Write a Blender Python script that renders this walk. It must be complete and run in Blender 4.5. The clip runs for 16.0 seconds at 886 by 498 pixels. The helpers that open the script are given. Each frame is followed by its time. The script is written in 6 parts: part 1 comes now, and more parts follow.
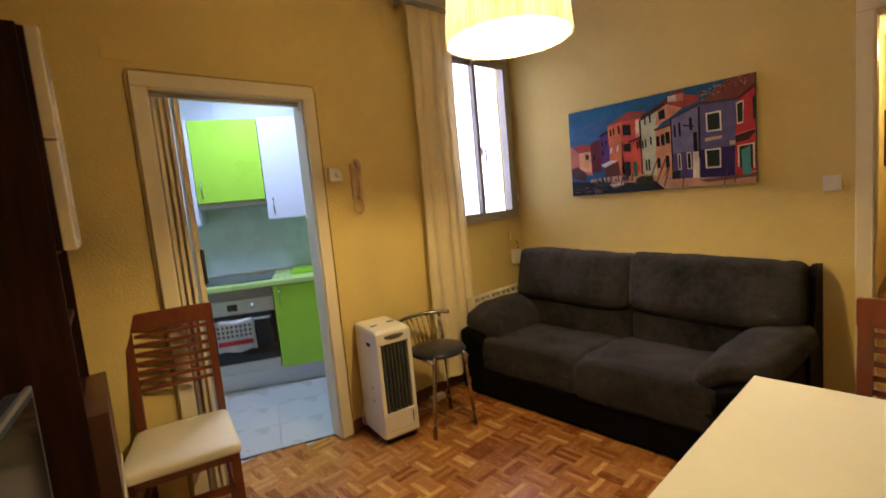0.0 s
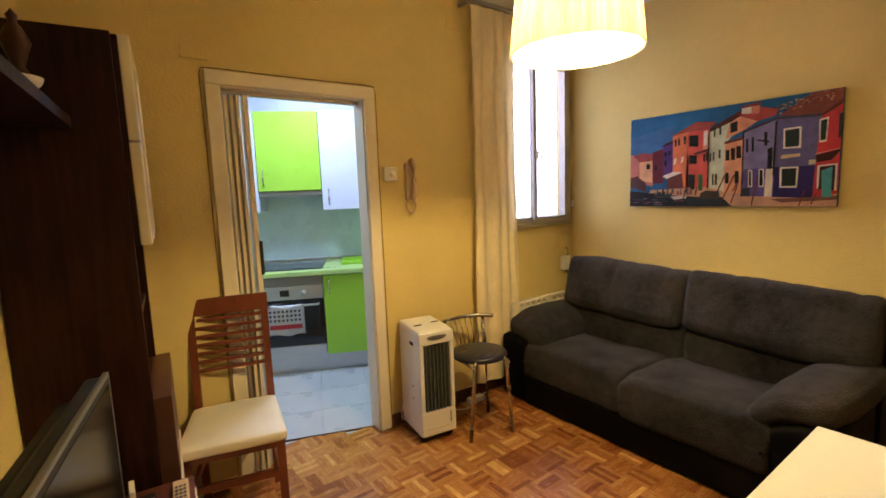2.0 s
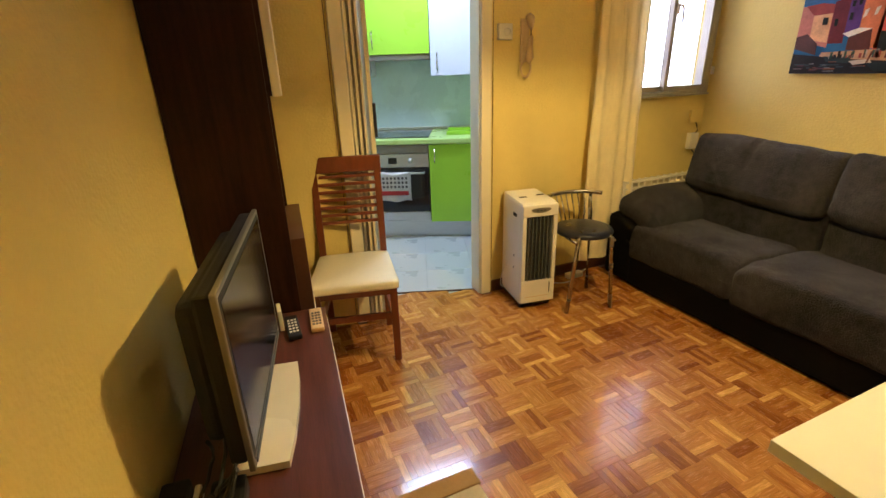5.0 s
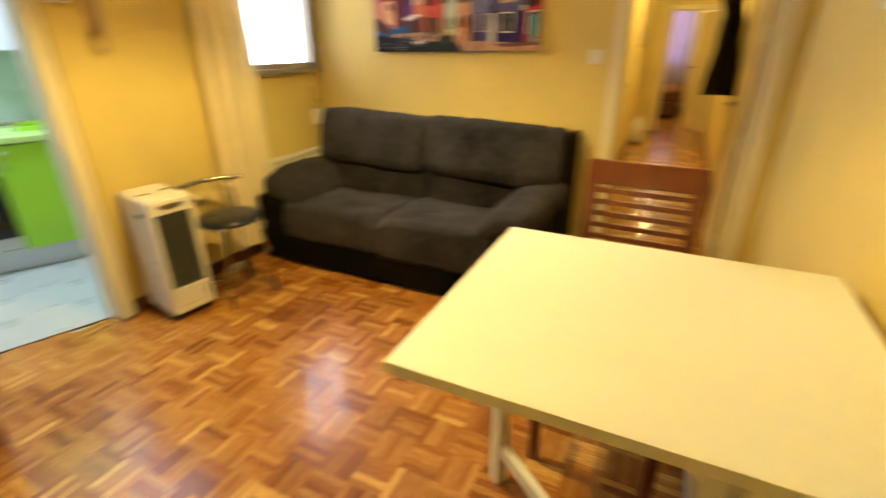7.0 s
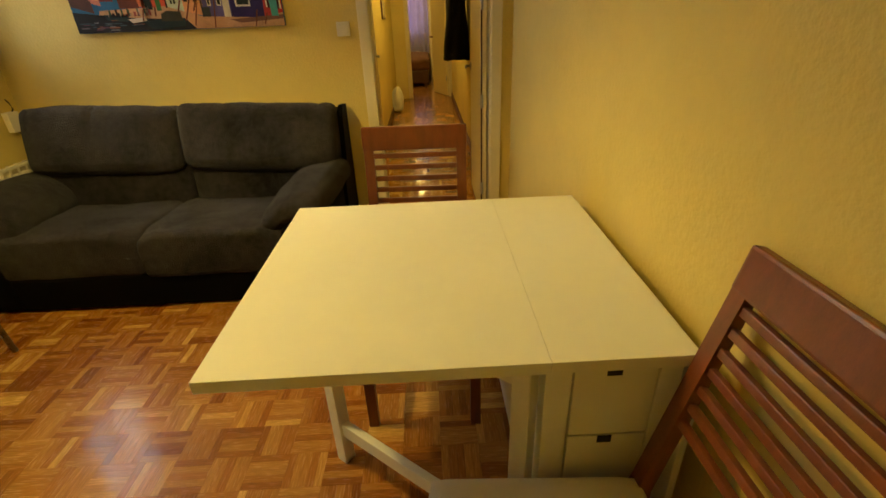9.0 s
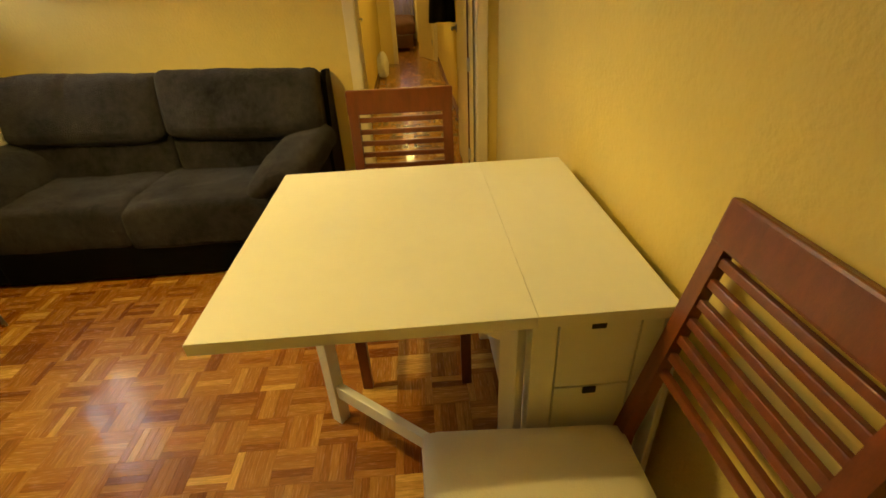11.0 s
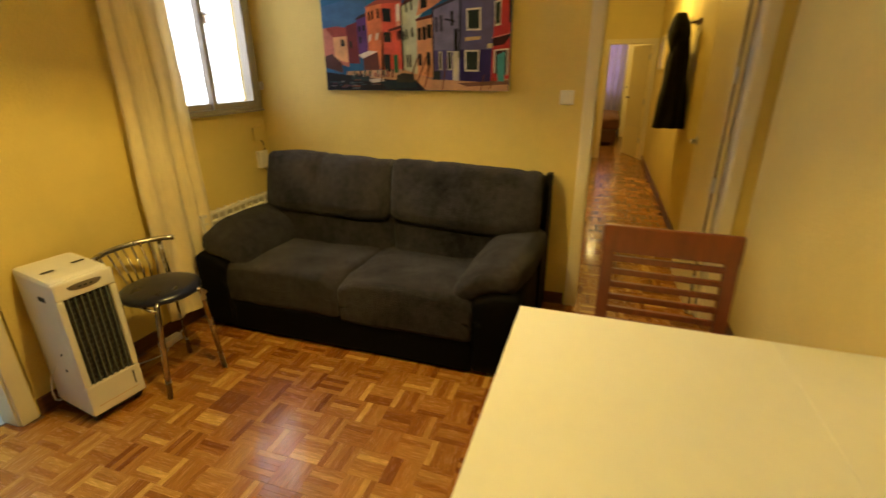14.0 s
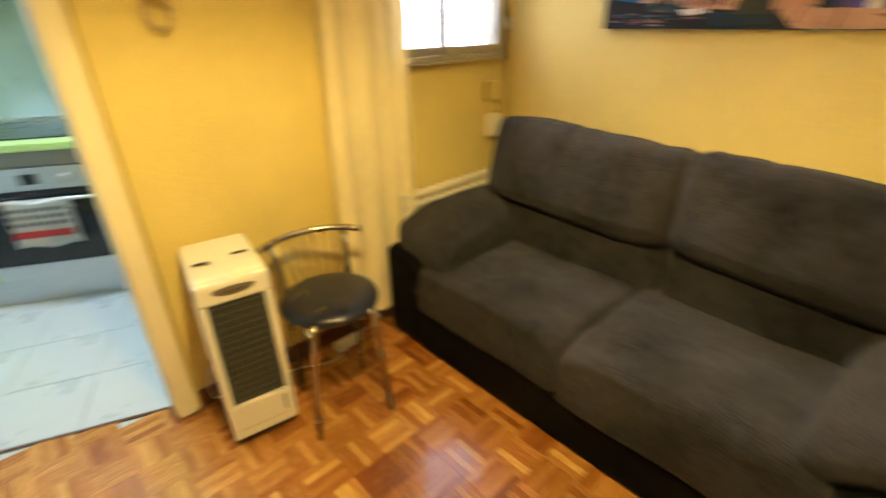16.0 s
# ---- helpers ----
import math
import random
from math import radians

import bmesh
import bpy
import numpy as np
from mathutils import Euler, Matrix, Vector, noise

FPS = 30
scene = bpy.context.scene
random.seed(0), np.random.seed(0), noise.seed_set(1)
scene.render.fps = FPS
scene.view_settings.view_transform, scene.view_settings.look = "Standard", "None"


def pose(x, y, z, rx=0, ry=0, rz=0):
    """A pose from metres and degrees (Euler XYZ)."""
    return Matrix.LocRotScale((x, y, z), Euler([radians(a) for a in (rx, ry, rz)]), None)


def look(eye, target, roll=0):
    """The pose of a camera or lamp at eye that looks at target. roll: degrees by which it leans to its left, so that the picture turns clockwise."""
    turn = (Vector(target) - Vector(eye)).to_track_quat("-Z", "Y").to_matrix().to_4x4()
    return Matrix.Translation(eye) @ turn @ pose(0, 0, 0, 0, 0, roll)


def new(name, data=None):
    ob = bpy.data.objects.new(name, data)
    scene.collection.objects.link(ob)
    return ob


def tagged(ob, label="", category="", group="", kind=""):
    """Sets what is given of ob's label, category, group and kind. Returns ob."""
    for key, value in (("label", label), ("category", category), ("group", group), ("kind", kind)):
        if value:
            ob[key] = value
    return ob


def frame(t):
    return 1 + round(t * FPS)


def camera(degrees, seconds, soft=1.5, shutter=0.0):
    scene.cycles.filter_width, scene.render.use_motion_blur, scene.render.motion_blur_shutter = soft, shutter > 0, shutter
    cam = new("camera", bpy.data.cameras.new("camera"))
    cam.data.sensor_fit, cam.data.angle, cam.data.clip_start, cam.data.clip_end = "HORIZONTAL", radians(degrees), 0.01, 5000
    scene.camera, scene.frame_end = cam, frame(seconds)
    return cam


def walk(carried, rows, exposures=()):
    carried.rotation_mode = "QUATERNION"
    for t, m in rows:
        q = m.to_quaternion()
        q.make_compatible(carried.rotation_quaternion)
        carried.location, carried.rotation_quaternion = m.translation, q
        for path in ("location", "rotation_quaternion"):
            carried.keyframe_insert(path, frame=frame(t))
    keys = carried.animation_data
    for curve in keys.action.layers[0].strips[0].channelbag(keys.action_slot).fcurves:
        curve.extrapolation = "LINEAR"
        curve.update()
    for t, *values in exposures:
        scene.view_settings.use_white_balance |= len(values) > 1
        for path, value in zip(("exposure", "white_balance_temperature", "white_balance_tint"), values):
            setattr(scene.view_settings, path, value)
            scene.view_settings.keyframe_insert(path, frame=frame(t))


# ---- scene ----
cam = camera(87.7, 16.0, shutter=0.5)
PATH = [
    (0, (0.385, 0.529, 1.331), (1.717, 2.006, 1.116), -5.3),
    (0.5, (0.427, 0.534, 1.416), (1.779, 1.955, 1.027), -3.6),
    (1, (0.402, 0.531, 1.414), (1.669, 2.063, 1.203), -1.1),
    (1.5, (0.381, 0.54, 1.419), (1.58, 2.126, 1.207), -1.9),
    (2, (0.38, 0.541, 1.41), (1.554, 2.141, 1.164), -2.1),
    (2.5, (0.31, 0.586, 1.395), (1.168, 2.373, 1.126), -1.9),
    (3, (0.286, 0.608, 1.418), (0.912, 2.477, 1.082), -2.0),
    (3.5, (0.312, 0.596, 1.378), (0.986, 2.392, 0.813), -1.2),
    (4, (0.324, 0.595, 1.33), (1.023, 2.328, 0.617), -1.3),
    (4.2, (0.326, 0.583, 1.355), (1.036, 2.308, 0.634), -1.5),
    (6.5, (0.414, 0.535, 1.325), (1.44, 2.044, 0.506), -1.3),
    (7, (0.478, 0.473, 1.306), (2.121, 1.275, 0.494), -0.6),
    (7.5, (0.473, 0.44, 1.305), (2.293, 0.523, 0.481), -1.2),
    (8, (0.46, 0.462, 1.299), (2.28, 0.401, 0.473), -1.9),
    (8.5, (0.465, 0.468, 1.295), (2.275, 0.435, 0.446), -2.4),
    (9, (0.469, 0.467, 1.289), (2.25, 0.432, 0.38), -2.4),
    (11.5, (0.435, 0.462, 1.267), (2.11, 0.328, 0.183), -2.2),
    (12, (0.408, 0.386, 1.248), (1.975, -0.02, 0.073), -2.7),
    (12.5, (0.421, 0.413, 1.261), (2.023, -0.001, 0.138), -2.0),
    (13, (0.489, 0.488, 1.328), (2.289, 0.303, 0.477), -1.6),
    (13.5, (0.541, 0.595, 1.354), (2.361, 0.834, 0.559), -0.9),
    (14, (0.701, 0.741, 1.374), (2.471, 1.328, 0.65), -0.4),
    (14.5, (0.903, 0.874, 1.348), (2.603, 1.59, 0.577), 0.6),
    (15, (1.168, 1.057, 1.326), (2.945, 1.548, 0.55), -0.8),
    (15.5, (1.31, 1.165, 1.334), (3.001, 1.766, 0.452), -0.8),
    (16, (1.466, 1.304, 1.309), (2.681, 2.616, 0.415), -0.9),
]
walk(cam, [(t, look(eye, target, roll)) for t, eye, target, roll in PATH],
     [(0, -0.22, 5780, 33), (0.5, -0.25, 5800, 33), (1, -0.02, 5800, 33), (2, 0.1, 5850, 32), (4, 0.1, 6100, 25), (6.5, 0.68, 6500, 22), (7, 0.68, 6700, 14), (7.5, 0.43, 6850, 9),
      (8, 0.08, 7150, 8), (9, -0.18, 7500, 8), (11.5, 0.02, 7950, 9), (12.5, 0.08, 8050, 8), (13, 0.12, 7650, 8), (13.5, 0.03, 7400, 10), (14, -0.08, 7250, 13), (14.5, -0.14, 7100, 15), (15, 0.03, 6850, 16),
      (15.5, 0.47, 6650, 15), (16, 0.78, 6450, 14)])

# ---- world and light ----
world = bpy.data.worlds.new("sky")
scene.world = world
world.use_nodes = True
wn = world.node_tree
sky = wn.nodes.new("ShaderNodeTexSky")
sky.sky_type, sky.sun_disc = "NISHITA", False
sky.sun_elevation, sky.sun_rotation = radians(35), radians(160)
wn.links.new(sky.outputs[0], wn.nodes["Background"].inputs[0])
wn.nodes["Background"].inputs[1].default_value = 0.12

LAMP = (1.746, 1.59, 1.865)      # centre of the pendant shade's lower rim
WARM = (1.0, 0.762, 0.262)
COOL = (0.68, 0.86, 1.0)


def lamp(name, kind, m, power, colour, size=0.1, size_y=None):
    data = bpy.data.lights.new(name, kind)
    data.energy, data.color = power, colour
    if kind == "AREA":
        data.shape, data.size, data.size_y = "RECTANGLE", size, size_y or size
    else:
        data.shadow_soft_size = size
    ob = new(name, data)
    ob.matrix_basis = m
    return ob


lamp("pendant_light", "POINT", pose(LAMP[0], LAMP[1], LAMP[2] + 0.12), 67, WARM, 0.036)
# added cool fill for the kitchen; its real source is out of view
lamp("kitchen_fill_light", "AREA", pose(1.5, 3.75, 2.46), 34, COOL, 0.9, 0.25)
lamp("hall_light", "POINT", pose(6.3, 0.55, 2.3), 34, WARM, 0.07)
lamp("courtyard_daylight", "AREA", pose(3.37, 3.62, 2.1, -90, 0, 0), 48, (0.8, 0.86, 1.0), 1.48, 1.9)
# warm fill added to brighten the bedroom from above the door head
lamp("bedroom_fill_light", "POINT", pose(10.4, 0.7, 2.28), 34, WARM, 0.1)

# ---- materials ----


def mat(name, colour, rough=0.5, var=0.1, scale=6.0, bump=0.0, bscale=80.0, metal=0.0, coat=0.0, stretch=(1, 1, 1), rand=0.0, sheen=0.0, spec=0.5, fine=0.5, rvar=0.12):
    """A surface with two scales of colour variation, uneven gloss and fine relief."""
    m = bpy.data.materials.new(name)
    m.use_nodes = True
    n, l = m.node_tree.nodes, m.node_tree.links
    b = n["Principled BSDF"]
    co = n.new("ShaderNodeTexCoord")
    mp = n.new("ShaderNodeMapping")
    mp.inputs["Scale"].default_value = stretch
    l.new(co.outputs["Object"], mp.inputs[0])
    big, small = n.new("ShaderNodeTexNoise"), n.new("ShaderNodeTexNoise")
    big.inputs["Scale"].default_value, big.inputs["Detail"].default_value = scale, 4
    small.inputs["Scale"].default_value, small.inputs["Detail"].default_value = scale * 9, 3
    l.new(mp.outputs[0], big.inputs[0])
    l.new(mp.outputs[0], small.inputs[0])
    add = n.new("ShaderNodeMath")
    add.operation = "MULTIPLY_ADD"
    add.inputs[1].default_value = fine
    l.new(small.outputs[0], add.inputs[0])
    l.new(big.outputs[0], add.inputs[2])
    rng = n.new("ShaderNodeMapRange")
    rng.inputs[1].default_value, rng.inputs[2].default_value = 0.3 + 0.5 * fine - 0.1 * fine, 0.7 + 0.5 * fine + 0.1 * fine
    rng.inputs[3].default_value, rng.inputs[4].default_value = 1 - var, 1 + var
    l.new(add.outputs[0], rng.inputs[0])
    val = rng.outputs[0]
    if rand:
        info = n.new("ShaderNodeObjectInfo")
        r2 = n.new("ShaderNodeMapRange")
        r2.inputs[3].default_value, r2.inputs[4].default_value = 1 - rand, 1 + rand
        l.new(info.outputs["Random"], r2.inputs[0])
        mul = n.new("ShaderNodeMath")
        mul.operation = "MULTIPLY"
        l.new(val, mul.inputs[0])
        l.new(r2.outputs[0], mul.inputs[1])
        val = mul.outputs[0]
    hsv = n.new("ShaderNodeHueSaturation")
    hsv.inputs["Color"].default_value = (*colour, 1)
    l.new(val, hsv.inputs["Value"])
    l.new(hsv.outputs[0], b.inputs["Base Color"])
    rr = n.new("ShaderNodeMapRange")
    rr.inputs[3].default_value, rr.inputs[4].default_value = max(0.02, rough - rvar), min(1.0, rough + rvar)
    l.new(big.outputs[0], rr.inputs[0])
    l.new(rr.outputs[0], b.inputs["Roughness"])
    b.inputs["Metallic"].default_value = metal
    b.inputs["Coat Weight"].default_value = coat
    b.inputs["Coat Roughness"].default_value = 0.15
    b.inputs["Sheen Weight"].default_value = sheen
    b.inputs["Specular IOR Level"].default_value = spec
    if bump:
        t = n.new("ShaderNodeTexNoise")
        t.inputs["Scale"].default_value, t.inputs["Detail"].default_value = bscale, 3
        l.new(mp.outputs[0], t.inputs[0])
        bp = n.new("ShaderNodeBump")
        bp.inputs["Strength"].default_value, bp.inputs["Distance"].default_value = bump, 0.01
        l.new(t.outputs[0], bp.inputs["Height"])
        l.new(bp.outputs[0], b.inputs["Normal"])
    return m


def glow(name, colour, strength):
    m = bpy.data.materials.new(name)
    m.use_nodes = True
    b = m.node_tree.nodes["Principled BSDF"]
    b.inputs["Base Color"].default_value = (*colour, 1)
    b.inputs["Emission Color"].default_value = (*colour, 1)
    b.inputs["Emission Strength"].default_value = strength
    return m


def glass(name, rough=0.02):
    m = bpy.data.materials.new(name)
    m.use_nodes = True
    b = m.node_tree.nodes["Principled BSDF"]
    b.inputs["Transmission Weight"].default_value = 1
    b.inputs["Roughness"].default_value = rough
    b.inputs["IOR"].default_value = 1.1
    return m


def cloth_through(name, colour, through_colour, share, bump=0.3, bscale=120, stretch=(1, 1, 1), var=0.1):
    """Thin cloth that lets part of the light through."""
    m = mat(name, colour, 0.85, var, 5, bump, bscale, sheen=0.3, spec=0.2, stretch=stretch)
    n, l = m.node_tree.nodes, m.node_tree.links
    tr = n.new("ShaderNodeBsdfTranslucent")
    tint = n.new("ShaderNodeMix")
    tint.data_type, tint.blend_type = "RGBA", "MULTIPLY"
    tint.inputs[0].default_value = 1.0
    tint.inputs[7].default_value = (*through_colour, 1)
    hsv = [k for k in n if k.bl_idname == "ShaderNodeHueSaturation"][0]
    l.new(hsv.outputs[0], tint.inputs[6])
    l.new(tint.outputs[2], tr.inputs[0])
    mix = n.new("ShaderNodeMixShader")
    mix.inputs[0].default_value = share
    l.new(n["Principled BSDF"].outputs[0], mix.inputs[1])
    l.new(tr.outputs[0], mix.inputs[2])
    l.new(mix.outputs[0], n["Material Output"].inputs["Surface"])
    return m


FT, GX, GY = 0.1255, 1.4238, 0.8568     # side of a parquet square, and one corner of the grid


def parquet(name, island, along_y=False):
    """Varnished oak fingers, each with its own tone and with grain along its length."""
    m = mat(name, (0.4, 0.2, 0.075), 0.26, 0.26, 5, 0.06, 60, coat=0.55, stretch=(40, 4, 4) if along_y else (4, 40, 4), fine=0.6, rvar=0.08)
    n, l = m.node_tree.nodes, m.node_tree.links
    n["Principled BSDF"].inputs["Coat Roughness"].default_value = 0.11
    n["Principled BSDF"].inputs["Specular IOR Level"].default_value = 0.3
    hsv = [k for k in n if k.bl_idname == "ShaderNodeHueSaturation"][0]
    src = n.new("ShaderNodeNewGeometry") if island else n.new("ShaderNodeObjectInfo")
    rnd = src.outputs["Random Per Island"] if island else src.outputs["Random"]
    if not island:
        mp = [k for k in n if k.bl_idname == "ShaderNodeMapping"][0]
        sc = n.new("ShaderNodeMath")
        sc.operation = "MULTIPLY"
        sc.inputs[1].default_value = 90
        l.new(rnd, sc.inputs[0])
        l.new(sc.outputs[0], mp.inputs["Location"])
    ramp = n.new("ShaderNodeValToRGB")
    e = ramp.color_ramp.elements
    e[0].color, e[1].color = (0.2, 0.058, 0.012, 1), (0.62, 0.345, 0.088, 1)
    a = e.new(0.45)
    a.color = (0.36, 0.145, 0.03, 1)
    a = e.new(0.85)
    a.color = (0.45, 0.205, 0.047, 1)
    geo = n.new("ShaderNodeNewGeometry")
    sub, div, fl = n.new("ShaderNodeVectorMath"), n.new("ShaderNodeVectorMath"), n.new("ShaderNodeVectorMath")
    sub.operation, div.operation, fl.operation = "SUBTRACT", "DIVIDE", "FLOOR"
    sub.inputs[1].default_value, div.inputs[1].default_value = (GX, GY, -5.0), (FT, FT, 100.0)
    l.new(geo.outputs["Position"], sub.inputs[0])
    l.new(sub.outputs[0], div.inputs[0])
    l.new(div.outputs[0], fl.inputs[0])
    wn2 = n.new("ShaderNodeTexWhiteNoise")
    wn2.noise_dimensions = "3D"
    l.new(fl.outputs[0], wn2.inputs[0])
    mixv = n.new("ShaderNodeMix")
    mixv.inputs[0].default_value = 0.38
    l.new(rnd, mixv.inputs[2])
    l.new(wn2.outputs[0], mixv.inputs[3])
    wide = n.new("ShaderNodeMapRange")
    wide.inputs[1].default_value, wide.inputs[2].default_value = 0.13, 0.87
    l.new(mixv.outputs[0], wide.inputs[0])
    l.new(wide.outputs[0], ramp.inputs[0])
    l.new(ramp.outputs[0], hsv.inputs["Color"])
    return m


M_WALL = mat("yellow_wall_paint", (0.69, 0.545, 0.185), 0.75, 0.06, 2.2, 0.3, 80, fine=0.3, spec=0.3)
M_HALLWALL = mat("cream_hall_paint", (0.74, 0.62, 0.28), 0.75, 0.05, 2.2, 0.25, 90, fine=0.3, spec=0.3)
M_CEIL = mat("ceiling_paint", (0.68, 0.66, 0.6), 0.85, 0.04, 2, 0.1, 120, fine=0.3)
M_TRIM = mat("cream_lacquer", (0.78, 0.7, 0.5), 0.35, 0.05, 3, 0.05, 30, fine=0.3)
M_DOORW = mat("white_door_lacquer", (0.84, 0.74, 0.46), 0.4, 0.04, 3, 0.04, 30, fine=0.3)
M_BASE = mat("brown_baseboard_wood", (0.12, 0.04, 0.018), 0.4, 0.25, 6, 0.1, 60, stretch=(2, 2, 20))
M_CHAIR = mat("cherry_stained_wood", (0.17, 0.042, 0.015), 0.35, 0.22, 4, 0.08, 60, coat=0.2, stretch=(14, 14, 2))
M_CREAM = mat("cream_leatherette", (0.74, 0.69, 0.56), 0.42, 0.05, 4, 0.12, 260, fine=0.3)
M_TABLE = mat("white_table_lacquer", (0.82, 0.82, 0.7), 0.5, 0.03, 3, 0.03, 40, fine=0.4)
# near-black that paints the shade inside openings
M_GAPSHADE = mat("painted_gap_shade", (0.02, 0.017, 0.014), 0.8, 0.1)
M_SOFA = mat("charcoal_microfibre", (0.029, 0.0265, 0.0285), 0.95, 0.72, 3.4, 0.9, 150, sheen=0.07, spec=0.06, fine=0.4)
M_SOFABLK = mat("black_sofa_leatherette", (0.003, 0.003, 0.0034), 0.66, 0.2, 4, 0.1, 160, spec=0.06)
M_WENGE = mat("dark_wenge_veneer", (0.024, 0.0075, 0.004), 0.45, 0.5, 3, 0.06, 80, stretch=(18, 18, 1.2), spec=0.16)
M_BENCH = mat("mahogany_veneer", (0.1, 0.03, 0.02), 0.33, 0.3, 3, 0.05, 80, stretch=(18, 1.2, 18))
M_CREAMDOOR = mat("cream_gloss_front", (0.76, 0.7, 0.55), 0.25, 0.04, 2)
M_CHROME = mat("satin_chrome", (0.46, 0.43, 0.39), 0.26, 0.08, 8, metal=1.0, rvar=0.08)
M_STEEL = mat("brushed_steel", (0.55, 0.56, 0.57), 0.34, 0.08, 6, metal=1.0, stretch=(2, 30, 30))
M_BLKVINYL = mat("navy_vinyl", (0.006, 0.0085, 0.025), 0.3, 0.15, 6, 0.06, 200)
M_BLK = mat("black_plastic", (0.009, 0.009, 0.0095), 0.55, 0.15, 8, 0.05, 200)
M_SCREEN = mat("dark_screen", (0.007, 0.0065, 0.007), 0.16, 0.1, 2, rvar=0.04, spec=0.1)
M_SILVER = mat("silver_plastic", (0.24, 0.225, 0.2), 0.38, 0.06, 8, metal=0.6)
M_WPLASTIC = mat("white_plastic", (0.76, 0.73, 0.66), 0.35, 0.05, 5, 0.03, 200, fine=0.3)
M_AGED = mat("aged_ivory_plastic", (0.6, 0.43, 0.25), 0.4, 0.08, 9)
M_GRILLE = mat("dark_grey_grille", (0.05, 0.055, 0.055), 0.45, 0.15, 9)
M_LOUVRE = mat("grey_green_louvre", (0.1, 0.115, 0.105), 0.4, 0.12, 9)
M_ALU = mat("anodised_aluminium", (0.4, 0.37, 0.32), 0.38, 0.08, 7, metal=0.7, stretch=(8, 8, 1))
M_CURTAIN = cloth_through("cream_voile", (0.84, 0.72, 0.42), (0.9, 0.85, 0.7), 0.15, 0.5, 34, (1, 1, 0.45), 0.08)
# upright streaks in the shade cloth's colour paint in the shading of its pleats
M_SHADE = cloth_through("pleated_shade_cloth", (0.85, 0.79, 0.66), (1.0, 0.9, 0.74), 0.115, 0.2, 90, (7, 7, 0.25), 0.45)
M_BULB = glow("lit_bulb", (1.0, 0.86, 0.6), 60)
M_SKYPANEL = glow("white_courtyard_glare", (0.84, 0.88, 1.0), 2.2)
M_COURT = mat("courtyard_white_paint", (0.8, 0.8, 0.8), 0.8, 0.05, 2)
M_GREEN = mat("lime_green_laminate", (0.30, 0.58, 0.04), 0.3, 0.05, 3, fine=0.3)
M_GREEN2 = mat("light_green_worktop", (0.42, 0.6, 0.2), 0.3, 0.06, 6)
M_KWHITE = mat("white_laminate", (0.54, 0.58, 0.7), 0.3, 0.03, 3)
M_KTILE = mat("grey_green_wall_tile", (0.47, 0.6, 0.6), 0.28, 0.05, 4, rand=0.04)
M_KTILEW = mat("white_wall_tile", (0.6, 0.68, 0.74), 0.25, 0.04, 4, rand=0.03)
M_KFLOOR = mat("pale_floor_tile", (0.41, 0.44, 0.455), 0.3, 0.03, 5, rand=0.02)
M_GROUT = mat("grey_grout", (0.36, 0.405, 0.42), 0.9, 0.1, 20)
M_OVENGL = mat("black_oven_glass", (0.01, 0.01, 0.012), 0.08, 0.1, 3, rvar=0.04)
M_TOWEL = mat("white_tea_towel", (0.75, 0.75, 0.72), 0.9, 0.06, 12, 0.3, 300)
M_RED = mat("dark_red_cloth", (0.3, 0.02, 0.02), 0.85, 0.1, 12, 0.2, 300)
M_COAT = mat("black_wool", (0.006, 0.006, 0.007), 0.95, 0.3, 8, 0.4, 260, sheen=0.05, spec=0.1)
M_RAD = mat("white_radiator_enamel", (0.74, 0.68, 0.56), 0.35, 0.05, 5)
M_RUG = mat("beige_mat", (0.5, 0.4, 0.24), 0.95, 0.12, 10, 0.5, 320)
M_RUGEDGE = mat("tan_mat_border", (0.36, 0.2, 0.06), 0.9, 0.12, 10, 0.4, 320)
M_BRONZE = mat("dark_bronze", (0.06, 0.025, 0.012), 0.4, 0.3, 20, metal=0.5)
M_PINK = mat("pink_plastic", (0.55, 0.09, 0.08), 0.45, 0.1, 10)
M_GLASS = glass("window_glass")
M_BLUEBAG = mat("blue_plastic_bag", (0.05, 0.09, 0.3), 0.4, 0.2, 20, 0.3, 60)
M_BED = mat("brown_bedcover", (0.14, 0.06, 0.035), 0.9, 0.25, 8, 0.3, 90)
M_LILAC = cloth_through("lilac_curtain", (0.55, 0.5, 0.62), (0.75, 0.68, 0.85), 0.5)
M_DARKWOOD = mat("dark_stained_wood", (0.08, 0.03, 0.015), 0.4, 0.2, 12)

# ---- mesh helpers ----


def box(bm, a, b, bev=0.0, m=None, slot=0):
    """A box between two corners, its edges bevelled."""
    c = [(p + q) / 2 for p, q in zip(a, b)]
    s = [abs(q - p) for p, q in zip(a, b)]
    mm = Matrix.Translation(c) @ Matrix.Diagonal((*s, 1))
    r = bmesh.ops.create_cube(bm, size=1, matrix=(m @ mm) if m else mm)
    vs = r["verts"]
    fs = {f for v in vs for f in v.link_faces}
    for f in fs:
        f.material_index = slot
    if bev:
        es = {e for v in vs for e in v.link_edges}
        o = bmesh.ops.bevel(bm, geom=list(es), offset=bev, segments=2, affect="EDGES", profile=0.6)
        for f in o["faces"]:
            f.material_index = slot


